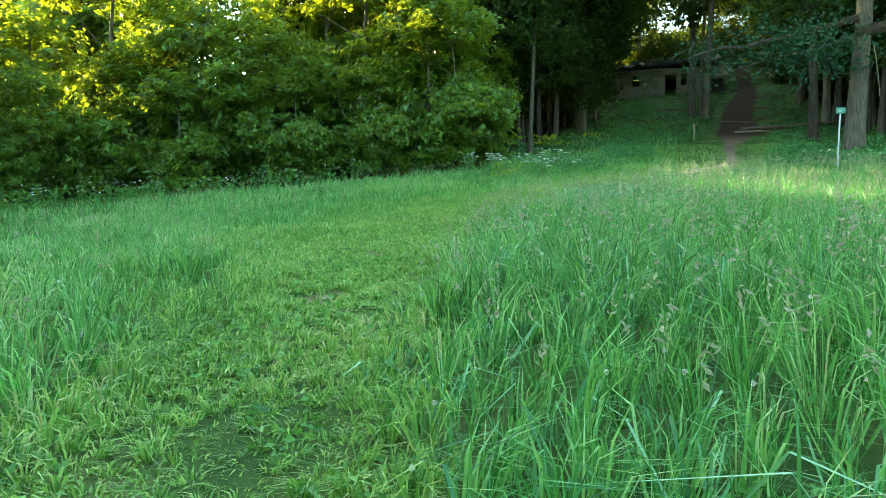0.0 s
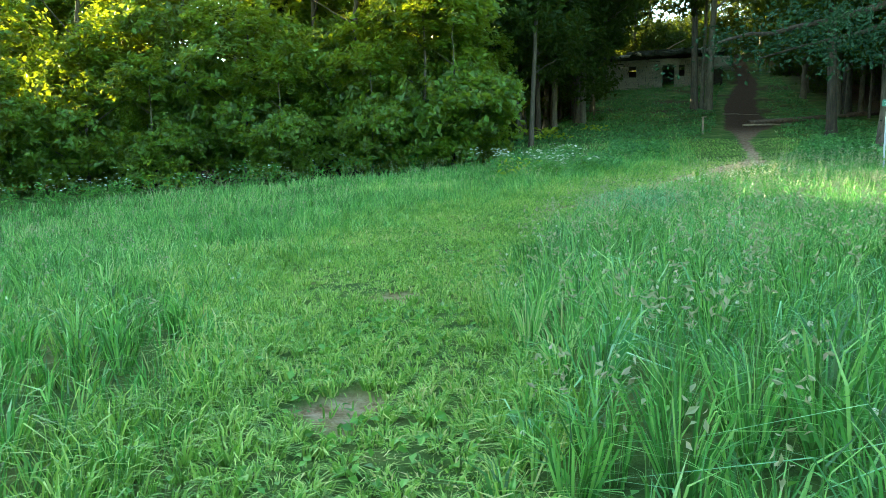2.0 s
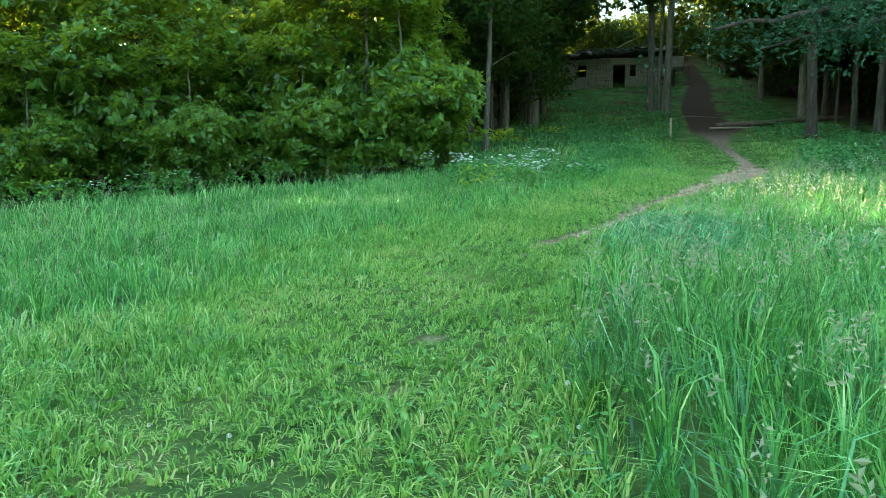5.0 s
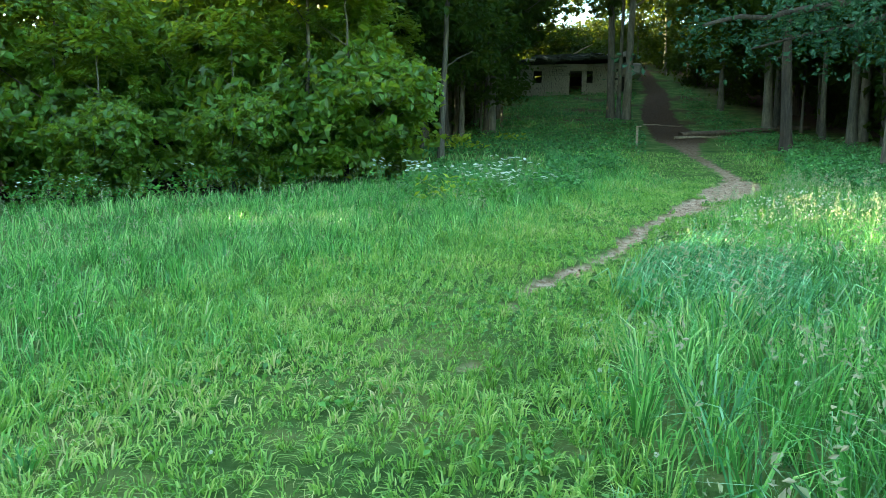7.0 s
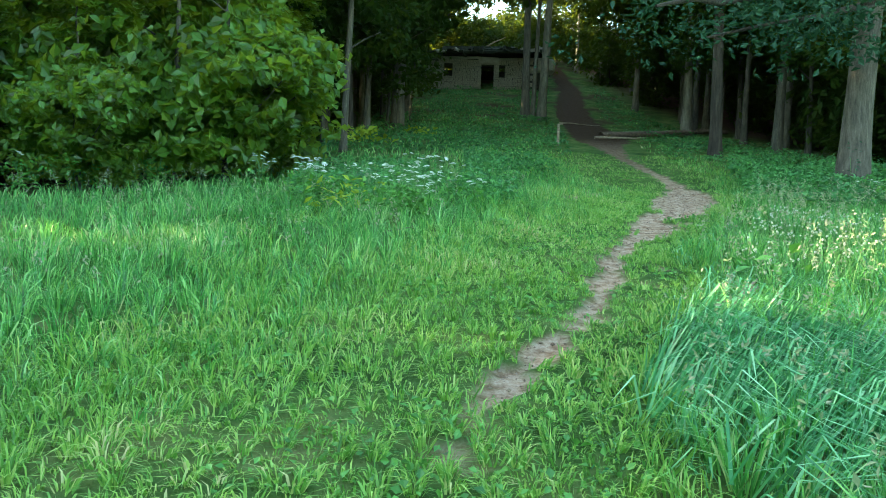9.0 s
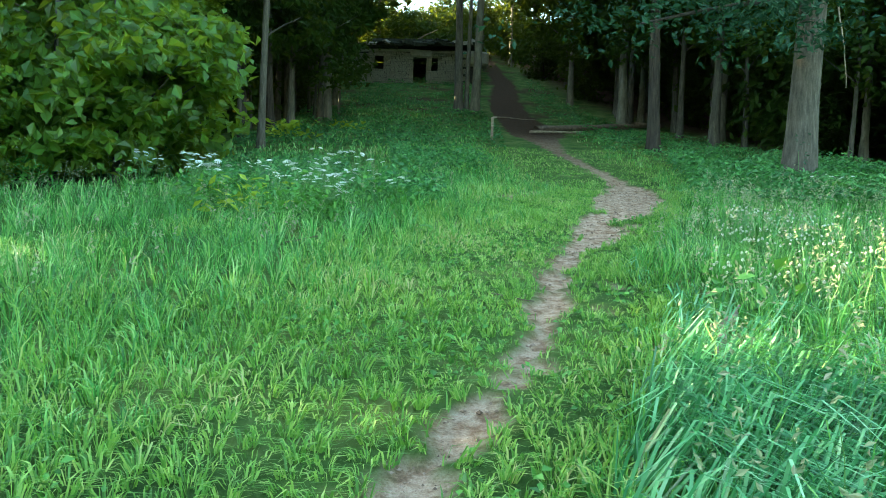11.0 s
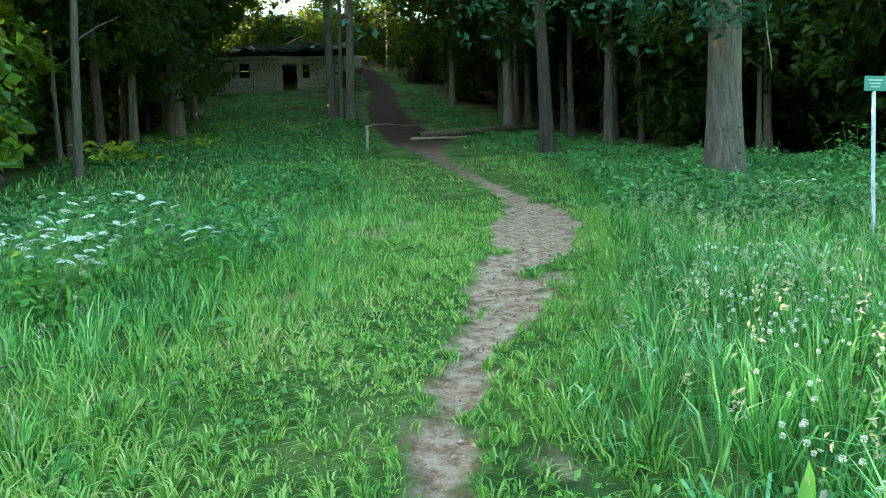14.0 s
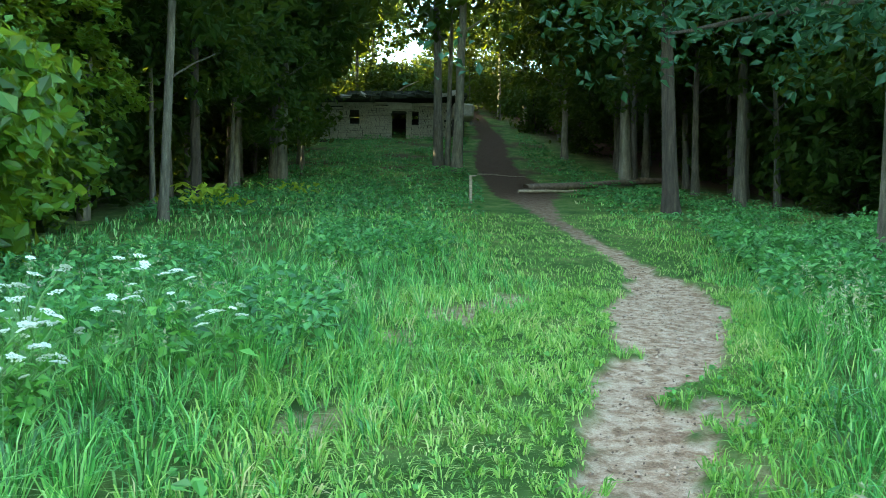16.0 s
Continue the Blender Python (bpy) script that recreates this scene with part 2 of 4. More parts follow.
M_SEED = leaf_mat("grass_seed_head", [(0.0, (0.22, 0.30, 0.14)), (0.6, (0.34, 0.38, 0.22)), (1.0, (0.42, 0.36, 0.28))], 0.3, (0.4, 0.42, 0.2), 0.7)
M_YELLOW = leaf_mat("yellow_petal", [(0.0, (0.7, 0.55, 0.02)), (1.0, (0.85, 0.7, 0.04))], 0.2, (0.8, 0.7, 0.05), 0.6)


# ---- mesh makers ----
def mesh_np(name, verts, faces, mat, smooth_faces=False):
    """A mesh from arrays: verts (n, 3), faces (m, 3 or 4)."""
    me = bpy.data.meshes.new(name)
    verts, faces = np.asarray(verts, np.float32), np.asarray(faces, np.int32)
    k = faces.shape[1]
    me.vertices.add(len(verts))
    me.vertices.foreach_set("co", verts.ravel())
    me.loops.add(faces.size)
    me.loops.foreach_set("vertex_index", faces.ravel())
    me.polygons.add(len(faces))
    me.polygons.foreach_set("loop_start", np.arange(0, faces.size, k, dtype=np.int32))
    me.polygons.foreach_set("use_smooth", np.full(len(faces), smooth_faces))
    me.update(calc_edges=True)
    me.materials.append(mat)
    return me


def thing(name, label, category, group="", kind="", at=(0, 0, 0)):
    ob = new(name)
    ob.location = at
    ob.empty_display_size = 0.1
    return tagged(ob, label, category, group, kind)


def child(name, me, parent, label="", m=None):
    ob = new(name, me)
    ob.parent = parent
    if m is not None:
        ob.matrix_basis = m
    if label:
        ob["label"] = label
    return ob


def part(name, bm, mat, parent, label="", smooth_faces=False):
    me = bpy.data.meshes.new(name)
    bm.to_mesh(me)
    bm.free()
    me.materials.append(mat)
    if smooth_faces:
        me.polygons.foreach_set("use_smooth", [True] * len(me.polygons))
    return child(name, me, parent, label)


def tube(points, radii, sides=8, rng=None, rough=0.0):
    """Verts and quads of a bent tapered tube, closed at its end by a small ring."""
    pts = np.asarray(points, float)
    n = len(pts)
    tang = np.gradient(pts, axis=0)
    tang /= np.linalg.norm(tang, axis=1)[:, None] + 1e-9
    ref = np.array([1.0, 0.1, 0]) if abs(tang[0][2]) > 0.6 else np.array([0.0, 0, 1])
    a = np.cross(tang, ref)
    a /= np.linalg.norm(a, axis=1)[:, None] + 1e-9
    b = np.cross(tang, a)
    ang = np.linspace(0, 2 * np.pi, sides, endpoint=False)
    r = np.asarray(radii, float)[:, None] * np.ones(sides)
    if rng is not None and rough:
        r = r * (1 + rough * rng.standard_normal(sides)[None, :] + rough * 0.5 * rng.standard_normal((n, sides)))
    v = pts[:, None, :] + r[..., None] * (np.cos(ang)[None, :, None] * a[:, None, :] + np.sin(ang)[None, :, None] * b[:, None, :])
    v = v.reshape(-1, 3)
    i, j = np.meshgrid(np.arange(n - 1), np.arange(sides), indexing="ij")
    k = (j + 1) % sides
    f = np.stack([i * sides + j, i * sides + k, (i + 1) * sides + k, (i + 1) * sides + j], -1).reshape(-1, 4)
    cap = [(0 * sides + 0, 0 * sides + s + 1, 0 * sides + s, 0) for s in range(1, sides - 1)]
    top = [((n - 1) * sides, (n - 1) * sides + s, (n - 1) * sides + s + 1, (n - 1) * sides) for s in range(1, sides - 1)]
    return v, f


def merge(pieces):
    vs, fs, o = [], [], 0
    for v, f in pieces:
        vs.append(v)
        fs.append(f + o)
        o += len(v)
    return np.concatenate(vs), np.concatenate(fs)


def leaves(centres, sizes, normals, rng, slim=0.55, fold=0.15):
    """Pointed leaves, folded a little along the midrib: four corners and two triangles each."""
    n = len(centres)
    nrm = normals / (np.linalg.norm(normals, axis=1)[:, None] + 1e-9)
    d = rng.standard_normal((n, 3))
    d -= nrm * (d * nrm).sum(1)[:, None]
    d /= np.linalg.norm(d, axis=1)[:, None] + 1e-9
    s = np.cross(nrm, d)
    L = sizes[:, None]
    v = np.stack([centres - d * L * 0.5, centres + s * L * slim * 0.5 + d * L * 0.05 + nrm * L * fold, centres + d * L * 0.55, centres - s * L * slim * 0.5 + d * L * 0.05 + nrm * L * fold], 1)
    base = np.arange(n)[:, None] * 4
    f = np.concatenate([base + np.array([0, 1, 2]), base + np.array([0, 2, 3])], 0)
    return v.reshape(-1, 3), f


def blades(x, y, z, h, w, lean, rng, curl=0.6, turn=None):
    """Grass blades: five corners and three triangles, bending over to one side."""
    n = len(x)
    a = rng.uniform(0, 2 * np.pi, n) if turn is None else turn
    dx, dy = np.cos(a), np.sin(a)
    side = rng.uniform(0, 2 * np.pi, n)
    sx, sy = np.cos(side) * w / 2, np.sin(side) * w / 2
    base = np.stack([x, y, z], -1)
    bend = h * lean
    mid = base + np.stack([dx * bend * 0.3, dy * bend * 0.3, h * 0.6], -1)
    tip = base + np.stack([dx * bend, dy * bend, h * (1 - curl * np.minimum(lean, 1.2) * 0.5)], -1)
    s = np.stack([sx, sy, np.zeros(n)], -1)
    v = np.stack([base - s, base + s, mid - s * 0.8, mid + s * 0.8, tip], 1).reshape(-1, 3)
    o = np.arange(n)[:, None] * 5
    f = np.concatenate([o + np.array([0, 1, 3]), o + np.array([0, 3, 2]), o + np.array([2, 3, 4])], 0)
    return v, f


# ---- ground ----
def axis(stops):
    out = []
    for (a, step), (b, _) in zip(stops, stops[1:]):
        out.append(np.arange(a, b, step))
    return np.concatenate(out + [np.array([stops[-1][0]])])


gx = axis([(-1500, 300), (-300, 40), (-100, 5), (-30, 1.0), (-10, 0.3), (-5, 0.09), (3.6, 0.25), (8, 0.6), (20, 1.5), (50, 5), (100, 40), (300, 300), (1500, 1)])
gy = axis([(-1500, 300), (-300, 40), (-60, 4), (-8, 0.5), (-1, 0.11), (28, 0.3), (50, 0.8), (90, 4), (150, 40), (350, 300), (1550, 1)])
GX, GY = np.meshgrid(gx, gy, indexing="ij")
flatten = np.clip(GY, -60, 118)
GZ = height(np.clip(GX, -60, 60), flatten)
B = bare(GX, GY)
near = (np.abs(GX) < 12) & (GY > -6) & (GY < 60)
GZ = GZ + np.where(near, 0.02 * wobble(GX, GY, 1.4) + 0.008 * wobble(GX, GY, 6, 1) - 0.035 * B * (GY < 30), 0)
ni, nj = GX.shape
I, J = np.meshgrid(np.arange(ni - 1), np.arange(nj - 1), indexing="ij")
GF = np.stack([I * nj + J, (I + 1) * nj + J, (I + 1) * nj + J + 1, I * nj + J + 1], -1).reshape(-1, 4)
gme = mesh_np("ground", np.stack([GX, GY, GZ], -1).reshape(-1, 3), GF, M_GROUND, True)
for key, val in (("bare", B), ("wood", np.maximum(smooth(27, 34, GY) * 0.55 + smooth(36, 44, GY) * 0.4, smooth(-6, -9, GX) * smooth(23, 26, GY)))):
    at_ = gme.attributes.new(key, "FLOAT", "POINT")
    at_.data.foreach_set("value", np.asarray(val, np.float32).ravel())
tagged(new("ground", gme), "grassy hillside with a trodden brown soil track", "ground", kind="structure")


# ---- grass ----
def edge_left(y):
    """Where the meadow ends at the western trees."""
    return np.interp(y, [10, 18, 22, 24, 27, 33, 40, 50, 60], [-26, -20, -15, -11, -8.5, -7.2, -7.0, -7.0, -7.5])


def edge_right(y):
    return np.interp(y, [0, 20, 27, 32, 40, 46], [40, 26, 12, 9.5, 9, 8])


def scatter(rng, x0, x1, y0, y1, per):
    n = int((x1 - x0) * (y1 - y0) * per)
    x, y = rng.uniform(x0, x1, n), rng.uniform(y0, y1, n)
    ok = (x > edge_left(y)) & (x < edge_right(y))
    return x[ok], y[ok]


def tallness(x, y):
    """Blade height over the meadow: worn along the track, knee high to its east, ankle to shin high to the west."""
    d = off_track(x, y)
    east = smooth(0.45, 1.3, d + 0.25 * wobble(x, y, 0.9, 3))
    reach = smooth(4, 9, y)
    west = smooth(0.35 + 0.4 * reach, 1.3 + 1.9 * reach, -d + (0.2 + 0.3 * reach) * wobble(x, y, 0.5, 5))
    far = smooth(25, 30, y)
    he = np.interp(y, [0, 9, 13, 16, 20, 24, 30], [0.36, 0.46, 0.36, 0.36, 0.32, 0.28, 0.16])
    hw = np.interp(y, [0, 8, 14, 20, 26, 34], [0.30, 0.26, 0.28, 0.28, 0.30, 0.24])
    h = 0.085 + east * (he - 0.085) + west * (hw - 0.085)
    return h * (1 + 0.26 * wobble(x, y, 0.8, 7) + 0.16 * wobble(x, y, 2.3, 9)) * (1 - 0.25 * far)


def thinning(x, y):
    """Share of blades kept: thick beside the track, thinner (and of wider blades) far from it."""
    d = np.abs(off_track(x, y) + 0.5) + 0.6 * np.maximum(0, y - 25)
    return np.interp(d, [0, 3.5, 8, 16, 26], [1, 1, 0.30, 0.10, 0.06])


def tussocks(x, y, rng, per, reach):
    """Draws blades in towards tussock centres; gives the new places, the way each leans and how near its centre it is."""
    cell = 1 / math.sqrt(per)
    i, j = np.floor(x / cell), np.floor(y / cell)
    r1 = np.abs(np.sin(i * 127.1 + j * 311.7) * 43758.5453) % 1
    r2 = np.abs(np.sin(i * 269.5 + j * 183.3) * 24634.6345) % 1
    r3 = np.abs(np.sin(i * 91.7 + j * 47.9) * 15731.743) % 1
    cx, cy = (i + 0.1 + 0.8 * r1) * cell, (j + 0.1 + 0.8 * r2) * cell
    k = reach * (0.35 + 0.9 * r3)
    nx, ny = x + (cx - x) * k, y + (cy - y) * k
    return nx, ny, np.arctan2(ny - cy, nx - cx) + rng.normal(0, 0.7, len(x)), r3


def grass_stand(name, label, mat, rng, zones, pick, hk=1.0, wk=1.0, lean=(0.25, 1.05), curl=0.7, clump=0.5, per_tussock=14.0, reach=0.62):
    pieces = []
    for x0, x1, y0, y1, per, width in zones:
        x, y = scatter(rng, x0, x1, y0, y1, per)
        th = thinning(x, y)
        keep = rng.uniform(0, 1, len(x)) < th
        x, y, th = x[keep], y[keep], th[keep]
        x, y, way, r3 = tussocks(x, y, rng, per_tussock, reach)
        h = tallness(x, y)
        keep = pick(x, y, h, rng) & (rng.uniform(0, 1, len(x)) < 1 - clump * (0.55 - wobble(x, y, 2.3, 9))) & (rng.uniform(0, 1, len(x)) > np.sqrt(bare(x, y)) * 1.1)
        x, y, h, th, way, r3 = (q[keep] for q in (x, y, h, th, way, r3))
        h = h * rng.uniform(0.45, 1.25, len(x)) * (0.72 + 0.6 * r3) * hk
        w = width * wk * rng.uniform(0.55, 1.4, len(x)) * th ** -0.28
        z = height(x, y) - 0.02
        pieces.append(blades(x, y, z, h, w, rng.uniform(*lean, len(x)), rng, curl, way))
    v, f = merge(pieces)
    return tagged(new(name, mesh_np(name, v, f, mat)), label, "grass", kind="stuff")


rng = np.random.default_rng(4)
NEAR = [(-26, 14, -3, 27, 700, 0.0105), (-8.5, 9, 27, 34, 420, 0.014), (-8, 9.5, 34, 60, 240, 0.02)]
grass_stand("meadow_grass", "lush green knee-high meadow grass beside the track", M_GRASS, rng, NEAR, lambda x, y, h, r: h > 0.13)
SHORT = [(-4, 1.5, -0.2, 6, 2200, 0.009), (-6.5, 3.4, -0.5, 26, 2700, 0.0095), (-3, 5, 26, 36, 400, 0.012)]
grass_stand("trodden_grass", "short trodden yellow-green grass along the track", M_TURF, rng, SHORT, lambda x, y, h, r: (h < 0.25) & (r.uniform(0, 1, len(x)) < 1.2 - 4.2 * h), 1.0, 1.0, (0.3, 1.5), 0.8, 0.12, 50.0, 0.5)
LUSH = [(-4, 4, 1, 22, 110, 0.013), (-3, 1.2, 12.5, 18, 60, 0.013)]
grass_stand("lush_grass_tufts", "arching blue-green grass tufts in the meadow", M_BLUE, rng, LUSH, lambda x, y, h, r: (off_track(x, y) > 0.5) & (wobble(x, y, 1.2, 2) > -0.1), 1.0, 1.0, (0.6, 1.6), 1.0, 0.5, 5.0, 0.75)


def seed_heads(rng):
    x, y = scatter(rng, -14, 12, 1.5, 26, 20)
    h = tallness(x, y)
    k = (h > 0.24) & (rng.uniform(0, 1, len(x)) < np.where(off_track(x, y) > 0, 0.85, 0.22))
    x, y, h = x[k], y[k], h[k] * rng.uniform(1.2, 1.65, k.sum())
    z = height(x, y)
    sv, sf = blades(x, y, z, h, np.full(len(x), 0.005), np.full(len(x), 0.12), rng, 0.1, rng.uniform(0, 6.28, len(x)))
    stem = mesh_np("stalk", sv, sf, M_STEM)
    tips = sv.reshape(-1, 5, 3)[:, 4]
    c = np.repeat(tips, 9, 0)
    c = c + rng.normal(0, 1, c.shape) * np.array([0.014, 0.014, 0.045])
    lv, lf = leaves(c, rng.uniform(0.018, 0.042, len(c)), rng.standard_normal(c.shape), rng, 0.45)
    t = thing("seeding_grass", "tall meadow grass stalks with pale seed heads", "grass", kind="stuff")
    for nm, me in (("stalk", stem), ("seed_head", mesh_np("seed_head", lv, lf, M_SEED))):
        tagged(child(nm, me, t), kind="stuff")


seed_heads(np.random.default_rng(8))


def weeds(name, label, mat, rng, spots, per, size, rise, slim=0.6, near_only=None):
    """Low broad-leaved plants: flat-lying leaves at several heights."""
    cs, ss = [], []
    for x0, x1, y0, y1 in spots:
        x, y = scatter(rng, x0, x1, y0, y1, per)
        if near_only is not None:
            k = near_only(x, y)
            x, y = x[k], y[k]
        k = rng.uniform(0, 1, len(x)) > bare(x, y) * 1.2
        x, y = x[k], y[k]
        z = height(x, y) + rise(x, y) * rng.uniform(0.1, 1.0, len(x)) ** 0.7
        cs.append(np.stack([x, y, z], -1))
        ss.append(rng.uniform(*size, len(x)))
    c, s = np.concatenate(cs), np.concatenate(ss)
    nrm = rng.standard_normal(c.shape) * 0.55 + np.array([0, 0, 1.0])
    v, f = leaves(c, s, nrm, rng, slim)
    return tagged(new(name, mesh_np(name, v, f, mat)), label, "plants", kind="stuff")


weeds("clover_leaves", "low clover and plantain leaves among short grass", M_WEED, np.random.default_rng(5), [(-6, 3, -0.5, 25)], 190, (0.02, 0.055), lambda x, y: 0.04 + 0.25 * tallness(x, y), 0.75, lambda x, y: wobble(x, y, 0.9, 6) > 0.05)


def nettle_bank(rng):
    def rise(x, y):
        return (0.40 + 0.25 * wobble(x, y, 0.9, 1)) * smooth(2.0, 3.0, x) + 0.08
    return weeds("nettle_bank", "dense bank of nettles and ground elder by the oak", M_NETTLE, rng, [(2.1, 12, 23.4, 31.5)], 330, (0.06, 0.13), rise, 0.6,
                 lambda x, y: (x > np.interp(y, [23, 25, 27, 31], [2.9, 2.3, 3.2, 4.2]) + 0.2 * wobble(x, y, 1.5)) & (wobble(x, y, 1.3, 2) > -0.75))


nettle_bank(np.random.default_rng(6))
weeds("nettle_patch", "patch of dark green nettles in the meadow", M_NETTLE, np.random.default_rng(7), [(-3.4, -1.9, 22.5, 24.6), (-5.6, -3.6, 22.6, 24.6), (-2.6, -0.6, 27.5, 31), (-6, -3.4, 25, 28)], 330, (0.06, 0.12),
      lambda x, y: 0.42 + 0.15 * wobble(x, y, 1.4, 3), 0.6, lambda x, y: wobble(x, y, 1.6, 3) > -0.25)
weeds("hedge_foot_weeds", "tangled weeds at the foot of the trees", M_WEED, np.random.default_rng(9), [(-24, -7, 17, 30)], 120, (0.07, 0.15), lambda x, y: 0.55 + 0.3 * wobble(x, y, 0.7, 3), 0.55,
      lambda x, y: (x < edge_left(y) + 1.3) & (x > edge_left(y) - 0.2))
weeds("woodland_floor_plants", "low green plants on the shaded woodland floor", M_NETTLE, np.random.default_rng(10), [(-7, 9, 34, 66)], 55, (0.08, 0.18), lambda x, y: 0.25 + 0.15 * wobble(x, y, 0.6, 3), 0.5,
      lambda x, y: (np.abs(off_track(x, y)) > 1.5) & (wobble(x, y, 0.6, 5) > -0.2))


# ---- trees ----
def bent(p, q, n, rng, amount):
    t = np.linspace(0, 1, n)[:, None]
    pts = np.asarray(p) * (1 - t) + np.asarray(q) * t
    w = np.cumsum(rng.normal(0, amount, (n, 3)), 0) * np.array([1, 1, 0.25])
    w -= w[0]
    return pts + w * t


def crown_points(rng, n, z0, z1, rad, droop, lobes=9):
    """Clump centres inside an uneven crown made of several overlapping lobes."""
    out, size = [], []
    cz = rng.uniform(z0 + 0.1 * (z1 - z0), z1 - 0.12 * (z1 - z0), lobes)
    ang = np.arange(lobes) * 2.4 + rng.uniform(0, 1)
    prof = np.sqrt(np.clip(1 - ((cz - (z0 + z1) / 2) / ((z1 - z0) / 2) * 0.9) ** 2, 0.1, 1))
    cr = rad * 0.55 * prof * rng.uniform(0.6, 1.1, lobes)
    for a, z, r, p in zip(ang, cz, cr, prof):
        m = n // lobes
        d = rng.standard_normal((m, 3))
        d /= np.linalg.norm(d, axis=1)[:, None]
        rr = rng.uniform(0.35, 1, m) ** 0.5
        k = rad * 0.52 * rng.uniform(0.8, 1.15)
        c = np.array([np.cos(a) * r, np.sin(a) * r, z])
        out.append(c + d * rr[:, None] * np.array([k, k, max(k * 0.75, (z1 - z0) / 7)]))
        size.append(np.full(m, 1.0))
    p = np.concatenate(out)
    p[:, 2] -= droop * np.hypot(p[:, 0], p[:, 1]) / rad
    return p


def build_tree(name, label, seed, h, r, z0, rad, clumps, per, leaf, m_bark, m_leaf, lean=(0, 0), droop=0.5, lobes=9, limbs=9, slim=0.55, spread=0.3, group="woodland trees"):
    rng = np.random.default_rng(seed)
    t = thing(name, label, "tree", group)
    top = np.array([lean[0], lean[1], h * 0.9])
    n = 14
    axis_pts = bent((0, 0, -0.35), top, n, rng, 0.05)
    u = np.linspace(0, 1, n)
    rr = r * (1 - 0.85 * u) * (1 + 0.55 * np.exp(-u * 22))
    v, f = tube(axis_pts, rr, 12, rng, 0.05)
    child("trunk", mesh_np("trunk", v, f, m_bark, True), t)
    pts = crown_points(rng, clumps, z0, h, rad, droop, lobes)
    for k in range(limbs):
        q = pts[rng.integers(len(pts))]
        s = np.clip((q[2] - abs(np.hypot(q[0], q[1])) * 0.5) / (h * 0.9), 0.08, 0.85)
        p = np.array([np.interp(s, u, axis_pts[:, i]) for i in range(3)])
        v, f = tube(bent(p, q, 7, rng, 0.06), np.interp(s, u, rr) * 0.5 * np.linspace(1, 0.12, 7), 6)
        child("limb", mesh_np("limb", v, f, m_bark, True), t)
    c = np.repeat(pts, per, 0) + rng.normal(0, spread, (len(pts) * per, 3)) * np.array([1, 1, 0.6])
    out = c - np.array([0, 0, (z0 + h) / 2])
    out /= np.linalg.norm(out, axis=1)[:, None] + 1e-6
    nrm = rng.standard_normal(c.shape) * 0.5 + np.array([0, 0, 0.7]) + out * 0.5
    v, f = leaves(c, leaf * rng.uniform(0.6, 1.3, len(c)), nrm, rng, slim)
    child("crown", mesh_np("crown", v, f, m_leaf), t)
    return t


def stand(ob, x, y, turn=0.0, s=1.0, sz=None):
    ob.matrix_basis = pose(x, y, ground_z(x, y), 0, 0, turn) @ Matrix.Diagonal((s, s, sz or s, 1))
    return ob


def more(ob, x, y, turn, s=1.0, sz=None, label=""):
    base = ob.matrix_basis.copy()
    ob.scale = (1, 1, 1)
    c = copy_thing(ob, pose(x, y, ground_z(x, y), 0, 0, turn) @ Matrix.Diagonal((s, s, sz or s, 1)))
    ob.matrix_basis = base
    if label:
        c["label"] = label
    return c


HEDGE_LABEL = "broad leafy tree with branches down to the meadow grass"
hedge_a = stand(build_tree("hedge_tree", HEDGE_LABEL, 21, 11, 0.15, 0.2, 3.8, 620, 26, 0.27, M_BARK, M_HEDGE, (0.3, -0.3), 0.9, 11, 12, 0.6, 0.20, "trees along the meadow edge"), -11.5, 27.6, 0)
hedge_b = stand(build_tree("hedge_tree", HEDGE_LABEL, 22, 9.5, 0.13, 0.1, 3.5, 560, 26, 0.25, M_BARK, M_HEDGE, (-0.3, -0.2), 0.9, 10, 12, 0.6, 0.18, "trees along the meadow edge"), -17.0, 26.0, 40)
hedge_c = stand(build_tree("hedge_tree", "young hazel with large leaves over the meadow grass", 23, 7.5, 0.08, 0.2, 2.7, 400, 22, 0.25, M_BARK, M_HEDGE, (0.3, -0.2), 0.6, 9, 10, 0.7, 0.18, "trees along the meadow edge"), -8.6, 26.6, 0)
for ob, x, y, turn, s in ((hedge_a, -21.5, 25.5, 120, 1.05), (hedge_b, -27.5, 32.5, 200, 1.15), (hedge_b, -13.8, 29.5, 300, 1.25), (hedge_c, -14.3, 25.0, 80, 0.85),
                          (hedge_c, -19.3, 23.6, 200, 0.8), (hedge_c, -24.0, 21.3, 20, 0.85), (hedge_c, -9.6, 30.5, 150, 1.15)):
    more(ob, x, y, turn, s)

tall_a = stand(build_tree("forest_tree", "tall slender forest tree with a high crown", 31, 19, 0.14, 4.5, 4.2, 330, 14, 0.45, M_BARK, M_FOREST_SHADED, (0.4, 0.2), 0.4, 10, 9, 0.6, 0.4), -10.2, 34.8, 0, 0.8)
tall_b = stand(build_tree("forest_tree", "tall straight forest tree with a leafy crown", 32, 21, 0.17, 4.5, 4.6, 330, 14, 0.46, M_BARK_PALE, M_FOREST_SHADED, (-0.3, 0.3), 0.4, 10, 10, 0.6, 0.42), 9.6, 76, 0)
bush = stand(build_tree("understorey_shrub", "leafy shrub under the forest trees, shade in its leaf colour", 33, 4.2, 0.05, 0.1, 2.4, 170, 12, 0.32, M_BARK_DARK, M_FOREST_SHADED, (0.2, 0), 0.3, 8, 8, 0.6, 0.3, "woodland shrubs"), -9.5, 37, 0)
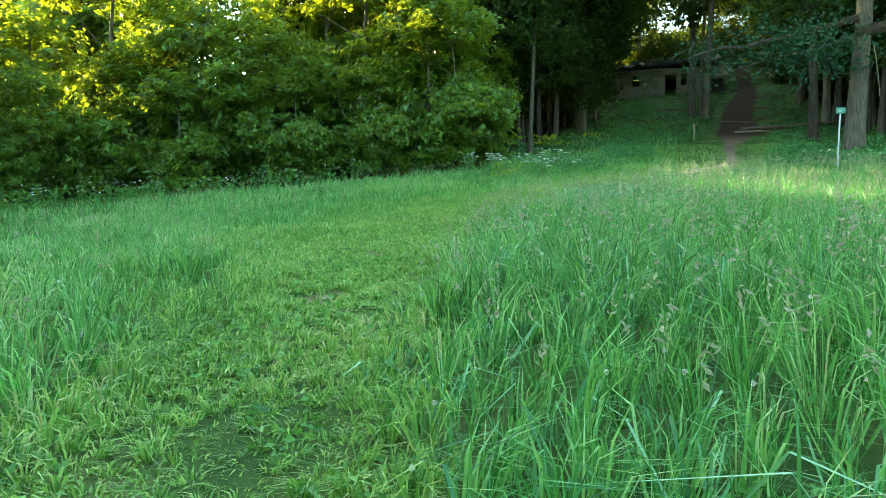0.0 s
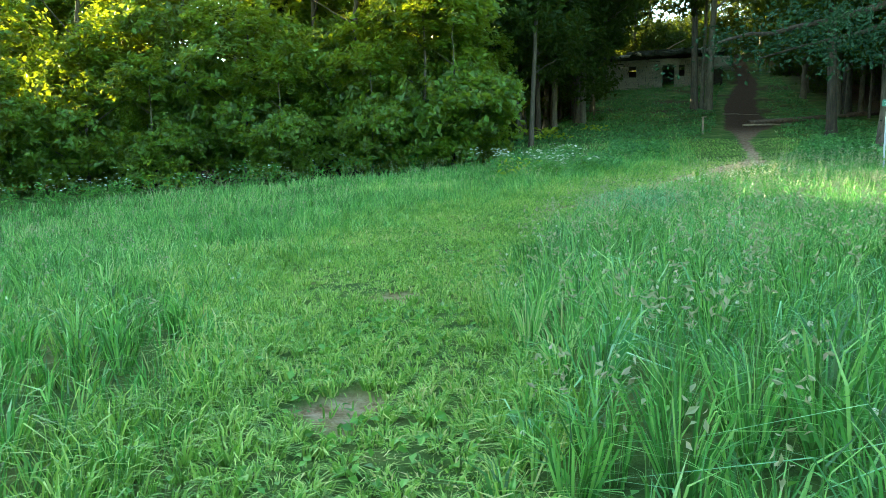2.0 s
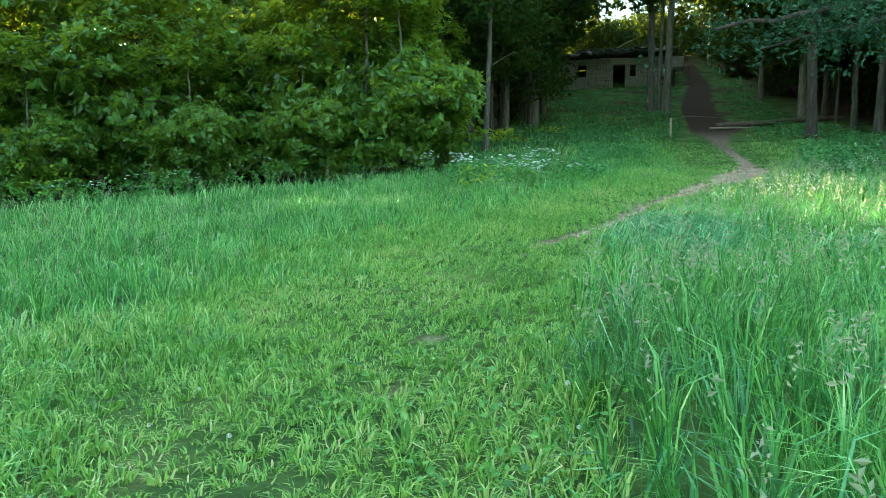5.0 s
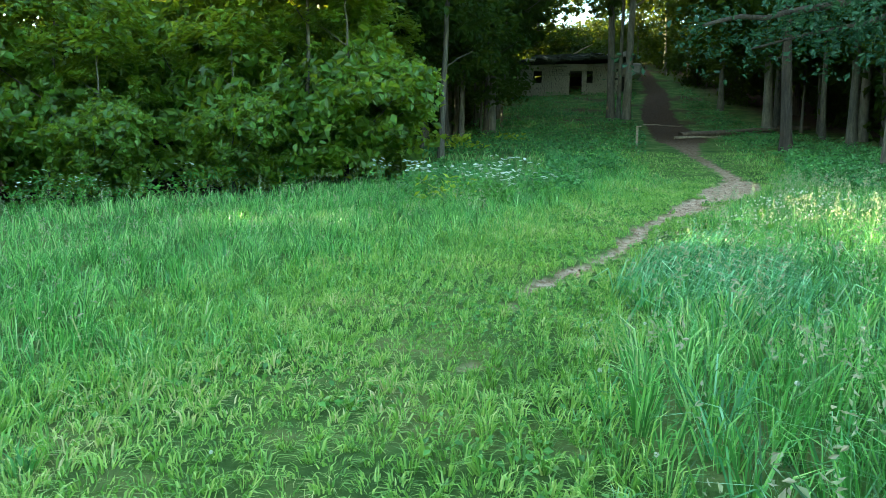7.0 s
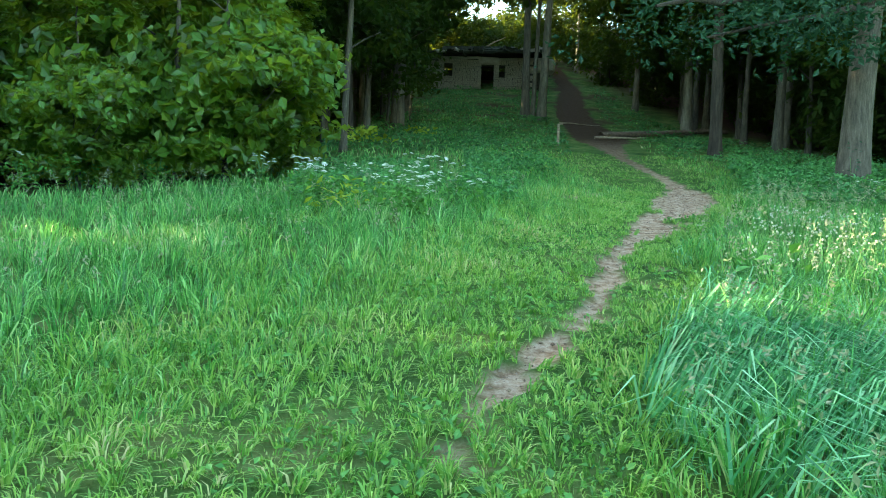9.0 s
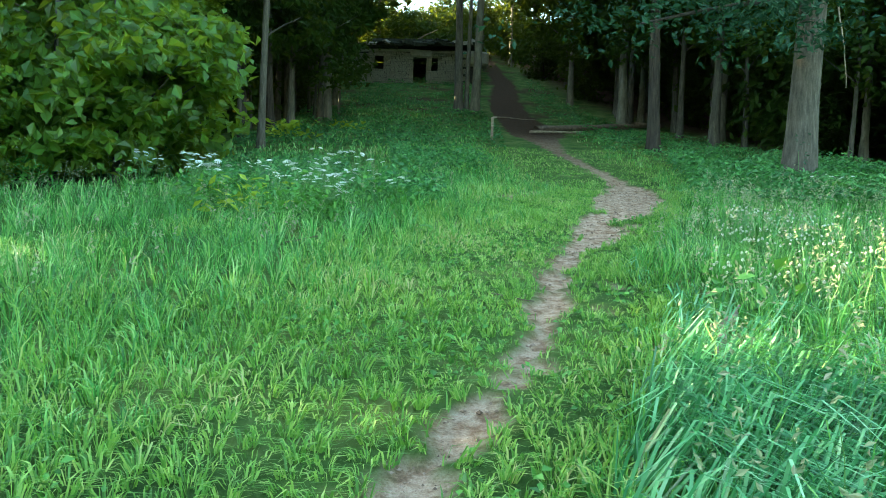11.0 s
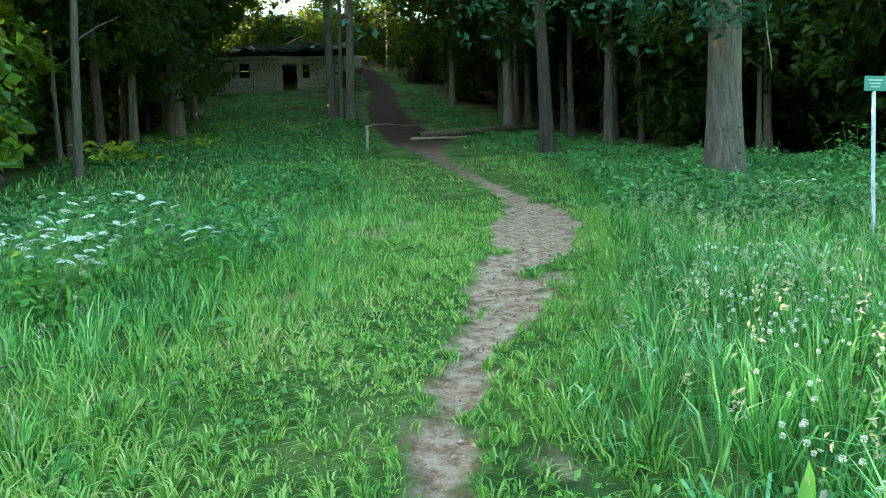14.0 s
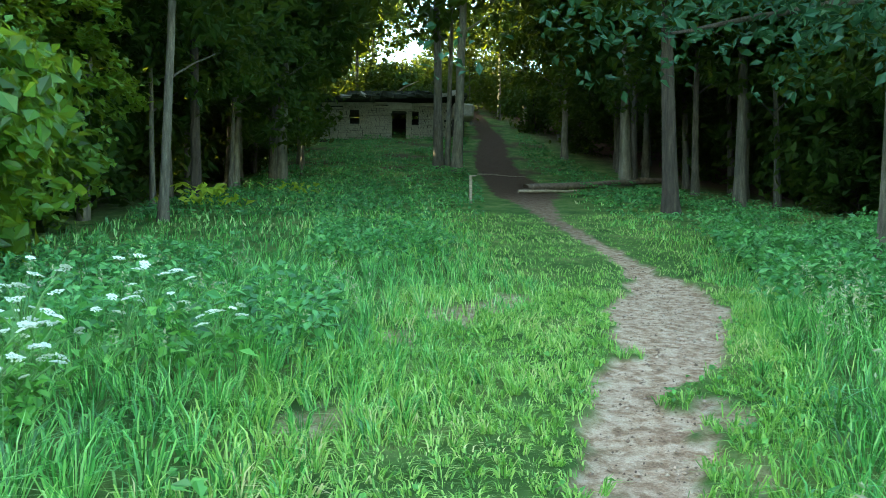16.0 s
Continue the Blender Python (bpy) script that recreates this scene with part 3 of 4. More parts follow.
mid = stand(build_tree("forest_tree", "mid-height forest tree with low leafy branches", 34, 11, 0.10, 1.6, 3.3, 300, 14, 0.35, M_BARK, M_FOREST_SHADED, (0.3, 0.2), 0.4, 9, 10, 0.6, 0.34), -10.2, 41, 0)
rng = np.random.default_rng(40)
# the first four are added for their hidden crowns, which darken the wood
FOREST = [(-5.4, 46.5, 0.9), (-5.2, 55, 0.95), (9.2, 49.5, 1.0), (8.2, 57.5, 0.95), (9.6, 44, 0.85), (-6.6, 57, 0.75), (9.5, 52, 0.9), (8.8, 60, 0.85), (10.5, 47, 0.85), (-8, 35, 0.7), (10.5, 40, 0.7), (-6.4, 44.5, 0.7), (-7.6, 40.5, 0.85), (-7.2, 49.8, 0.9), (-9.6, 46, 0.9), (-10.5, 52, 1.0), (-13, 46, 1.0), (-16, 40, 1.0), (-12, 60, 1.0), (-8, 69, 1.0), (-3, 72, 1.0), (13, 80, 1.0), (17, 72, 1.0),
          (20, 62, 1.0), (16, 54, 0.9), (19.5, 47, 1.0), (24, 54, 1.0), (16, 38, 0.9), (21, 39, 1.0), (27, 46, 1.0), (23, 32, 1.0), (14, 31, 0.75), (-2, 86, 1.0), (22, 84, 1.0), (30, 66, 1.0),
          (12.5, 36, 0.75), (15, 28.5, 0.8), (20, 27, 0.9), (26, 25, 1.0), (-6, 66.5, 0.8), (14.5, 67, 0.9), (31, 36, 1.1)]
for i, (x, y, s) in enumerate(FOREST):
    more((tall_a, tall_b)[i % 2], x, y, rng.uniform(0, 360), s * rng.uniform(0.92, 1.08))
for x, y, s in ((-11.5, 36.5, 1.0), (-8.6, 60, 0.75), (-5.5, 69.5, 0.7), (13.5, 41, 0.75), (17.5, 43.5, 0.9), (20, 35, 0.9), (15.5, 60, 0.9), (11.5, 66, 0.75), (-17, 33, 1.1), (-20, 37, 1.2), (5, 72, 0.7), (-12, 66, 0.9), (26, 39, 1.0), (17, 33.5, 0.7)):
    more(mid, x, y, rng.uniform(0, 360), s)
for x, y, s in ((-9.0, 33.5, 0.9), (-10, 45, 1.0), (-8.2, 56.5, 0.9), (-6.8, 62.5, 0.8), (11.5, 37.5, 0.7), (14.5, 46, 1.0), (13, 51, 0.9), (17, 50, 1.0), (10, 60, 0.9), (16, 36, 0.9), (20, 43, 1.2), (9, 69, 1.0), (13.5, 63, 1.0), (21, 56, 1.2), (-13, 55, 1.1), (-14.5, 36, 1.1), (-11.5, 32, 1.0),
                (14, 33.3, 0.7), (18.5, 31, 1.0), (22, 28.5, 1.1), (26, 33, 1.3), (-1.5, 71, 0.8), (3, 80, 1.2), (-6, 78, 1.2), (9, 82, 1.2), (17, 66, 1.2), (25, 48, 1.3), (-16, 70, 1.3), (-17, 45, 1.3), (-19, 56, 1.3)):
    more(bush, x, y, rng.uniform(0, 360), s)
for k in range(52):
    x, y = -26 + 58 * (k % 26) / 25 + rng.normal(0, 1.0), (72 if k < 26 else 84) + rng.normal(0, 3)
    if abs(x - 5.6) > 2 or y > 80:
        more(bush, x, y, rng.uniform(0, 360), rng.uniform(0.7, 1.2))
for k in range(46):
    x, y = (rng.uniform(12.5, 25), rng.uniform(29, 64)) if k % 2 else (rng.uniform(-20, -8.8), rng.uniform(31, 64))
    if x > 12.5 + 0.1 * (y - 45) or x < -8.5:
        more(bush, x, y, rng.uniform(0, 360), rng.uniform(0.9, 1.6))
# mostly unseen trees added in the west, keeping the low sun off the meadow
west = stand(build_tree("hedge_tree", "broad leafy border tree, mostly unseen, added to hold back light", 24, 11, 0.18, 0.2, 4.0, 420, 9, 0.55, M_BARK, M_HEDGE, (0.3, 0.2), 0.6, 11, 8, 0.6, 0.35, "trees along the meadow edge"), -34, 12, 0, 1.4)
for k in range(22):
    x, y = -31 - 5 * (k % 2) + rng.normal(0, 0.8), 9.5 - 1.9 * k
    more(west, x, y, rng.uniform(0, 360), rng.uniform(1.3, 1.6))
for x, y, s in ((-31.5, 12.0, 1.4), (-35.5, 13.0, 1.4), (-32, 15.5, 1.3), (-37, 17, 1.4), (-32.5, 20, 1.3), (-35, 21.5, 1.3), (-27, 34, 1.3), (-33, 37, 1.4), (-38, 34, 1.4), (-43, 38, 1.4)):
    more(west, x, y, rng.uniform(0, 360), s)
for k in range(14):
    more(west, -46 - 5 * (k % 2) + rng.normal(0, 0.8), 8 - 2.2 * k, rng.uniform(0, 360), rng.uniform(1.75, 2.1))
for x, y, s in ((-9.9, 25.4, 0.62), (-12.6, 24.3, 0.6), (-16.6, 23.2, 0.62), (-21.5, 21.6, 0.65), (-8.0, 29.0, 0.6), (-8.3, 33.0, 0.7), (-10.8, 28.5, 0.9), (-18.7, 25.6, 0.95), (-23.4, 23.4, 1.0), (-7.5, 26.6, 0.85)):
    more(hedge_c, x, y, rng.uniform(0, 360), s)

# unseen woods added south and east of the meadow, blocking low sky light
for k in range(30):
    a = -2.9 + 2.75 * k / 29
    more(west, 2 + 29 * math.cos(a) + rng.normal(0, 1), 6 + 25 * math.sin(a) + rng.normal(0, 1), rng.uniform(0, 360), rng.uniform(1.05, 1.3))
# the closed wood on the hill, trees added so its crowns shade the floor
for i in range(9):
    for j in range(5):
        x, y = -18 + 4.8 * i + rng.normal(0, 0.8), 45 + 5.2 * j + rng.normal(0, 0.9)
        if not -7.5 < x < 8.2:
            more((tall_a, tall_b)[(i + j) % 2], x, y, rng.uniform(0, 360), rng.uniform(0.75, 0.95))
for x, y, s in ((-6.4, 43.5, 0.8), (-5.9, 49.5, 0.8), (-7.2, 37.5, 0.8), (-6.6, 55, 0.9), (10.8, 34, 0.8), (9.8, 47.5, 0.75), (13.5, 31.5, 0.8), (9.6, 53, 0.8)):
    more(mid, x, y, rng.uniform(0, 360), s)
# extra high crowns added beside the path to cut the light on the slope
for x, y, s in ((9.3, 40, 1.2), (8.2, 47.5, 1.2), (-5.2, 47.0, 1.2), (14.5, 35, 1.1)):
    more((tall_a, tall_b)[int(y) % 2], x, y, rng.uniform(0, 360), s)
for x, y, s in ((-7.5, 72, 0.7), (7.5, 75, 0.75), (3.5, 82, 0.7), (-5, 84, 0.8)):
    more((tall_a, tall_b)[int(y) % 2], x, y, rng.uniform(0, 360), s)


CANOPY = next(c for c in tall_a.children if c.name.startswith("crown")).data


def bare_trunk(label, x, y, h, r, mat, seed, lean=(0, 0), branches=(), flare=0.5, leafy=True):
    """A trunk whose crown is lost in the canopy, with a few of its branches."""
    rng = np.random.default_rng(seed)
    t = thing("forest_tree", label, "tree", "forest trunks", at=(x, y, ground_z(x, y)))
    u = np.linspace(0, 1, 16)
    p = bent((0, 0, -0.3), (lean[0], lean[1], h), 16, rng, 0.035)
    v, f = tube(p, r * (1 - 0.6 * u) * (1 + flare * np.exp(-u * 25)), 14, rng, 0.04)
    child("trunk", mesh_np("trunk", v, f, mat, True), t)
    for z, dx, dy, dz, br in branches:
        q = np.array([np.interp(z, p[:, 2], p[:, i]) for i in range(3)])
        v, f = tube(bent(q, q + np.array([dx, dy, dz]), 8, rng, 0.05), br * np.linspace(1, 0.3, 8), 8, rng, 0.05)
        child("branch", mesh_np("branch", v, f, mat, True), t)
    if leafy:
        s = h / 12.5 * (0.7 if r < 0.2 else 1.0)
        child("crown", CANOPY, t, "", pose(lean[0], lean[1], h * 0.12, 0, 0, seed * 47) @ Matrix.Diagonal((s, s, s, 1)))
    return t


bare_trunk("grey twin tree trunk beside the woodland path", 1.95, 52.0, 14, 0.24, M_BARK_PALE, 51, (0.5, 0), [(6.2, 1.3, 0, 0.9, 0.07), (8, -1.2, 0.4, 1.4, 0.08)])
bare_trunk("mossy twin tree trunk beside the woodland path", 1.2, 52.6, 14, 0.23, M_BARK, 52, (-0.3, 0), [(7, -1.2, 0, 1.2, 0.07)], 0.5, False)
bare_trunk("sunlit slim trunk between the twin trees", 1.65, 53.3, 13, 0.13, M_BARK_PALE, 58, (0.35, 0), [], 0.5, False)
bare_trunk("dark rough trunk with a forked top", 5.95, 36.8, 11, 0.2, M_BARK_DARK, 53, (-0.3, 0.2), [(5.6, -1.1, 0.2, 1.6, 0.12), (5.7, 1.5, 0, 1.2, 0.10), (6.0, 0.4, 0.3, 2.2, 0.12)])
bare_trunk("straight grey trunk at the wood's edge", 11.0, 43.4, 12, 0.21, M_BARK_PALE, 54, (0.5, 0), [(7, -1, 0, 0.8, 0.06)])
bare_trunk("slim trunk with peeling reddish bark", 12.2, 56.4, 12, 0.22, M_BARK, 55, (0.2, 0), [])
bare_trunk("slender trunk at the shaded meadow edge", -6.1, 34.2, 12, 0.11, M_BARK, 56, (0.2, 0), [(3.0, 0.6, 0, 0.6, 0.03)])
bare_trunk("pair of dark trunks by the ferns", -6.5, 39.2, 12, 0.15, M_BARK_DARK, 57, (-0.5, 0), [])
bare_trunk("slim pale sapling bent at the meadow edge", -4.9, 52.0, 8, 0.06, M_BARK_PALE, 59, (0.3, 0), [(3.2, 0.5, 0, 0.3, 0.02)], 0.2, False)


def oak():
    x, y = 5.7, 27.6
    rng = np.random.default_rng(60)
    t = thing("oak_tree", "large grey oak with low leafy boughs beside the nettles", "tree", at=(x, y, ground_z(x, y)))
    u = np.linspace(0, 1, 20)
    p = bent((0, 0, -0.3), (0.5, 0.2, 13), 20, rng, 0.03)
    v, f = tube(p, 0.3 * (1 - 0.5 * u) * (1 + 0.45 * np.exp(-u * 16)), 22, rng, 0.03)
    child("trunk", mesh_np("trunk", v, f, M_BARK, True), t)
    boughs = [((0, 0, 4.1), (5.5, -0.6, 5.2), 0.22), ((0, 0, 4.6), (-4.9, -1.6, 3.0), 0.12), ((0, 0, 4.0), (-2.2, -1.8, 2.9), 0.08), ((0.1, 0, 5.6), (-3.2, -3.4, 6.2), 0.14), ((0.1, 0, 6), (2.0, -4.4, 6.6), 0.15), ((0, 0, 6.5), (-4, 2, 8), 0.15), ((0.2, 0, 7), (4, 3, 9), 0.16)]
    tips = []
    for a, b, r in boughs:
        q = bent(a, b, 10, rng, 0.2)
        v, f = tube(q, r * np.linspace(1, 0.22, 10), 9, rng, 0.05)
        child("bough", mesh_np("bough", v, f, M_BARK_DARK, True), t)
        for s in np.linspace(0.25, 1, 10):
            tips.append(a + (np.array(b) - a) * s)
    pts = np.repeat(np.array(tips), 6, 0)
    pts = pts + rng.normal(0, 1, pts.shape) * np.array([0.75, 0.75, 0.38])
    top = crown_points(rng, 420, 6.5, 14, 5.0, 0.5, 11)
    pts = np.concatenate([pts, top])
    c = np.repeat(pts, 20, 0) + rng.normal(0, 0.24, (len(pts) * 20, 3)) * np.array([1, 1, 0.6])
    v, f = leaves(c, 0.15 * rng.uniform(0.6, 1.3, len(c)), rng.standard_normal(c.shape) * 0.6 + np.array([0, 0, 0.8]), rng, 0.6)
    child("crown", mesh_np("crown", v, f, M_OAK), t)
    v, f = tube(bent((0.42, -0.45, 3.6), (0.62, -0.5, 2.0), 9, rng, 0.03), 0.016 * np.linspace(1, 0.5, 9), 6)
    child("dead_twig", mesh_np("dead_twig", v, f, M_DEAD, True), t, "bleached dead twig hanging on the trunk")
    return t


oak()


# ---- hut ----
def bevel_box(sx, sy, sz, bevel=0.02, rng=None, jitter=0.0):
    bm = bmesh.new()
    bmesh.ops.create_cube(bm, size=1.0, matrix=Matrix.Diagonal((sx, sy, sz, 1)))
    if bevel:
        bmesh.ops.bevel(bm, geom=bm.edges[:], offset=bevel, segments=1, affect="EDGES")
    if rng is not None:
        for v in bm.verts:
            v.co += Vector(rng.normal(0, jitter, 3))
    return bm


def shifted(bm, x, y, z, turn=0.0, tilt=0.0):
    bm.transform(pose(x, y, z, 0, tilt, turn))
    return bm


def hut():
    X0, X1, Y = -5.0, 2.9, 64.6
    zb = ground_z(-0.3, 64.6) - 0.05
    t = thing("stone_hut", "ruined low stone hut with a mossy concrete roof", "hut", at=(0, Y, zb))
    openings = [(-3.22, -2.66, 0.9, 1.7), (-0.68, 0.16, 0.0, 1.62), (0.52, 0.92, 0.95, 1.65)]
    wall_h = lambda x: 1.95 + 0.05 * (x + 5)
    wall = child("front_wall", None, t)
    bpy.data.objects.remove(wall)
    # core of the front wall in blocks around the openings
    cuts = sorted({X0, X1, *[o[0] for o in openings], *[o[1] for o in openings]})
    bm = bmesh.new()
    for a, b in zip(cuts, cuts[1:]):
        spans = [(-0.8, 2.0)]
        for o in openings:
            if o[0] <= a + 1e-6 and b <= o[1] + 1e-6:
                spans = [(-0.8, o[2]), (o[3], 2.0)] if o[2] > 0 else [(-0.8, -0.02), (o[3], 2.0)]
        for lo, hi in spans:
            if hi >= 2.0:
                hi = wall_h((a + b) / 2)
            bmesh.ops.create_cube(bm, size=1.0, matrix=Matrix.Translation(((a + b) / 2, 0.25, (lo + hi) / 2)) @ Matrix.Diagonal((b - a, 0.45, hi - lo, 1)))
    front = part("front_wall", bm, M_DARK_WALL, t)
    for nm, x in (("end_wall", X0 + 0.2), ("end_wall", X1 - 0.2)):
        part(nm, shifted(bevel_box(0.4, 4.2, 3.0, 0.03), x, 2.4, 0.55), M_DARK_WALL, t)
    part("back_wall", shifted(bevel_box(X1 - X0, 0.4, 3.0, 0.03), (X0 + X1) / 2, 4.6, 0.55), M_DARK_WALL, t)
    rng = np.random.default_rng(70)
    roof = part("roof", shifted(bevel_box(X1 - X0 + 1.5, 5.6, 0.22, 0.05, rng, 0.03), (X0 + X1) / 2 + 0.2, 2.2, 2.42, 0, -3), M_ROOF, t, "dark overgrown concrete roof slab")
    part("roof_rubble", shifted(bevel_box(5.6, 3.2, 0.5, 0.2, rng, 0.09), -0.9, 2.0, 2.72, 0, -3), M_ROOF, t)
    part("lintel", shifted(bevel_box(1.4, 0.3, 0.42, 0.05, rng, 0.02), -0.2, -0.05, 1.98), M_CONCRETE, t, "weathered pale concrete lintel")
    part("eaves_beam", shifted(bevel_box(4.0, 0.3, 0.16, 0.03, rng, 0.015), -2.9, -0.1, 2.05, 0, -2.5), M_CONCRETE, t)
    part("eaves_beam", shifted(bevel_box(2.4, 0.3, 0.16, 0.03, rng, 0.015), 1.7, -0.1, 2.12, 0, -2.5), M_CONCRETE, t)
    part("end_block", shifted(bevel_box(1.3, 1.1, 0.95, 0.14, rng, 0.03), 3.6, 0.1, 1.75), M_CONCRETE, t, "pale sunlit concrete end block")
    part("end_block_pier", shifted(bevel_box(0.8, 0.9, 2.2, 0.1, rng, 0.03), 3.3, 0.5, 0.3), M_DARK_WALL, t)
    for k in range(26):
        a = rng.uniform(0, 1)
        w = rng.uniform(0.3, 1.1)
        part("roof_stone", shifted(bevel_box(w, rng.uniform(0.3, 0.8), rng.uniform(0.12, 0.34), 0.04, rng, 0.04), -5.4 + 9.2 * a, -0.25 + rng.normal(0, 0.25), 2.5 + 0.48 * (a - 0.5) + rng.uniform(-0.05, 0.1), rng.normal(0, 14), rng.normal(0, 8)), (M_ROOF, M_ROOF, M_CONCRETE)[k % 3], t)
    # coursed stones on the front wall
    shapes = []
    for k in range(8):
        bm = bevel_box(1, 1, 1, 0.0, rng, 0.05)
        me = bpy.data.meshes.new("stone")
        bm.to_mesh(me)
        bm.free()
        me.materials.append(M_STONE)
        shapes.append(me)
    z, count = -0.1, 0
    while z < 2.1:
        hgt = rng.uniform(0.10, 0.17)
        x = X0 + rng.uniform(0, 0.1)
        while x < X1 - 0.1:
            w = rng.uniform(0.22, 0.6)
            hit = [o for o in openings if x + w > o[0] and x < o[1] and z + hgt > o[2] + 0.02 and z < o[3] - 0.02]
            if hit:
                o = hit[0]
                if x < o[0] - 0.08:
                    w = o[0] - x
                else:
                    x = o[1]
                    continue
            if z + hgt < wall_h(x) and count < 300 and x + w <= X1 + 0.1:
                st = new("stone", shapes[rng.integers(8)])
                st.parent = front
                st.matrix_basis = pose(x + w / 2, 0.0 + rng.normal(0, 0.012), z + hgt / 2, 0, rng.normal(0, 1.2), 0) @ Matrix.Diagonal((w - 0.025, 0.12, hgt - 0.025, 1))
                count += 1
            x += w
        z += hgt
    # shrubs and a fallen dead bough on the roof
    v, f = tube(bent((-0.9, 1.5, 2.9), (0.9, 1.3, 3.9), 8, rng, 0.06), 0.07 * np.linspace(1, 0.4, 8), 7)
    b = new("fallen_bough", mesh_np("fallen_bough", v, f, M_DEAD, True))
    b.location = (0, Y, zb)
    tagged(b, "bleached fallen bough lying on the hut roof", "branch")
    n = 2600
    c = np.stack([rng.uniform(-5.2, 3.4, n), rng.uniform(0.2, 4.6, n), 2.55 + rng.uniform(0, 1, n) ** 2 * 0.7], -1) + np.array([0, Y, zb])
    c[:, 2] += 0.05 * c[:, 0] * 1.0
    v, f = leaves(c, rng.uniform(0.1, 0.22, n), rng.standard_normal(c.shape) * 0.6 + np.array([0, 0, 0.8]), rng)
    tagged(new("roof_ivy", mesh_np("roof_ivy", v, f, M_FOREST_SHADED)), "leafy growth covering the hut roof, shade in its leaf colour", "plants", kind="stuff")


hut()


# ---- things ----
def sign():
    x, y = 4.35, 22.6
    zb = ground_z(x, y)
    t = thing("signpost", "small green sign on a thin grey steel pole", "sign", at=(x, y, zb))
    v, f = tube([(0, 0, -0.3), (0.0, 0, 0.6), (0.015, 0, 1.2), (0.03, 0, 1.72)], [0.021, 0.021, 0.021, 0.021], 12)
    child("pole", mesh_np("pole", v, f, M_POLE, True), t)
    bm = bevel_box(0.24, 0.012, 0.16, 0.003)
    bm.transform(pose(0.03, -0.028, 1.68, 0, 4, -18))
    plate = part("plate", bm, M_SIGN, t, "green enamel plate with faint lettering")
    for k in range(3):
        bm = bevel_box(0.15 - 0.03 * k, 0.003, 0.014, 0)
        bm.transform(pose(0.03, -0.028, 1.68, 0, 4, -18) @ pose(-0.01, -0.009, 0.035 - 0.035 * k))
        part("text_line", bm, M_SIGN_PALE, plate)
    for dz in (-0.05, 0.05):
        bm = bmesh.new()
        bmesh.ops.create_cone(bm, cap_ends=True, segments=10, radius1=0.03, radius2=0.03, depth=0.02)
        bm.transform(pose(0.03, -0.004, 1.68 + dz))
        part("clamp", bm, M_POLE, t)


sign()


def post():
    x, y = 1.0, 38.9
    rng = np.random.default_rng(80)
    t = thing("wooden_post", "short weathered wooden post with a small cap board", "post", at=(x, y, ground_z(x, y)))
    part("shaft", shifted(bevel_box(0.09, 0.09, 1.0, 0.012, rng, 0.004), 0, 0, 0.25), M_DEAD, t)
    part("cap_board", shifted(bevel_box(0.2, 0.14, 0.035, 0.008, rng, 0.004), 0.05, 0, 0.768, 0, -4), M_DEAD, t)


post()


def lying(name, label, a, b, r, mat, seed, rise=0.0, twist=0.05, forks=()):
    rng = np.random.default_rng(seed)
    za, zb = ground_z(*a) + r + rise, ground_z(*b) + r + rise
    t = thing(name, label, "log" if r > 0.05 else "stick", at=(a[0], a[1], za))
    d = np.array([b[0] - a[0], b[1] - a[1], zb - za])
    q = bent((0, 0, 0), d, 12, rng, twist)
    q[:, 2] = np.minimum(q[:, 2], d[2] * np.linspace(0, 1, 12) + r * 0.5)
    v, f = tube(q, r * np.linspace(1, 0.6, 12), 10, rng, 0.06)
    child("stem", mesh_np("stem", v, f, mat, True), t)
    for s, dx, dy, dz in forks:
        p = d * s
        v, f = tube(bent(p, p + np.array([dx, dy, dz]), 6, rng, 0.02), r * 0.5 * np.linspace(1, 0.4, 6), 6)
        child("side_branch", mesh_np("side_branch", v, f, mat, True), t)
    return t


lying("fallen_log", "fallen weathered log across the woodland path", (3.4, 43.3), (8.6, 47.2), 0.15, M_PINE, 81, 0.0, 0.05)
lying("fallen_log", "thin pale fallen pole beside the path", (3.1, 43.0), (5.6, 43.8), 0.06, M_DEAD, 82)
lying("fallen_log", "mossy short log lying in the shaded grass", (8.9, 48.0), (10.6, 48.8), 0.14, M_PINE, 83)
lying("root_ridge", "pale tree roots across the woodland path", (2.7, 50.5), (4.8, 50.0), 0.03, M_DEAD, 87, 0.0, 0.14)
lying("dead_branch", "bleached dead branch lying in the tall grass", (-1.15, 15.9), (-0.62, 17.0), 0.035, M_DEAD, 84, 0.10, 0.02, [(0.6, 0.2, 0.1, 0.12)])
lying("dead_twig", "thin dry reddish twig lying in the grass", (-3.75, 19.7), (-3.35, 20.15), 0.008, M_PINE, 85, 0.06, 0.01)
lying("dead_twig", "thin dark twig lying on the soil track", (-2.0, 17.9), (-1.75, 17.65), 0.006, M_PINE, 86, 0.0, 0.01)


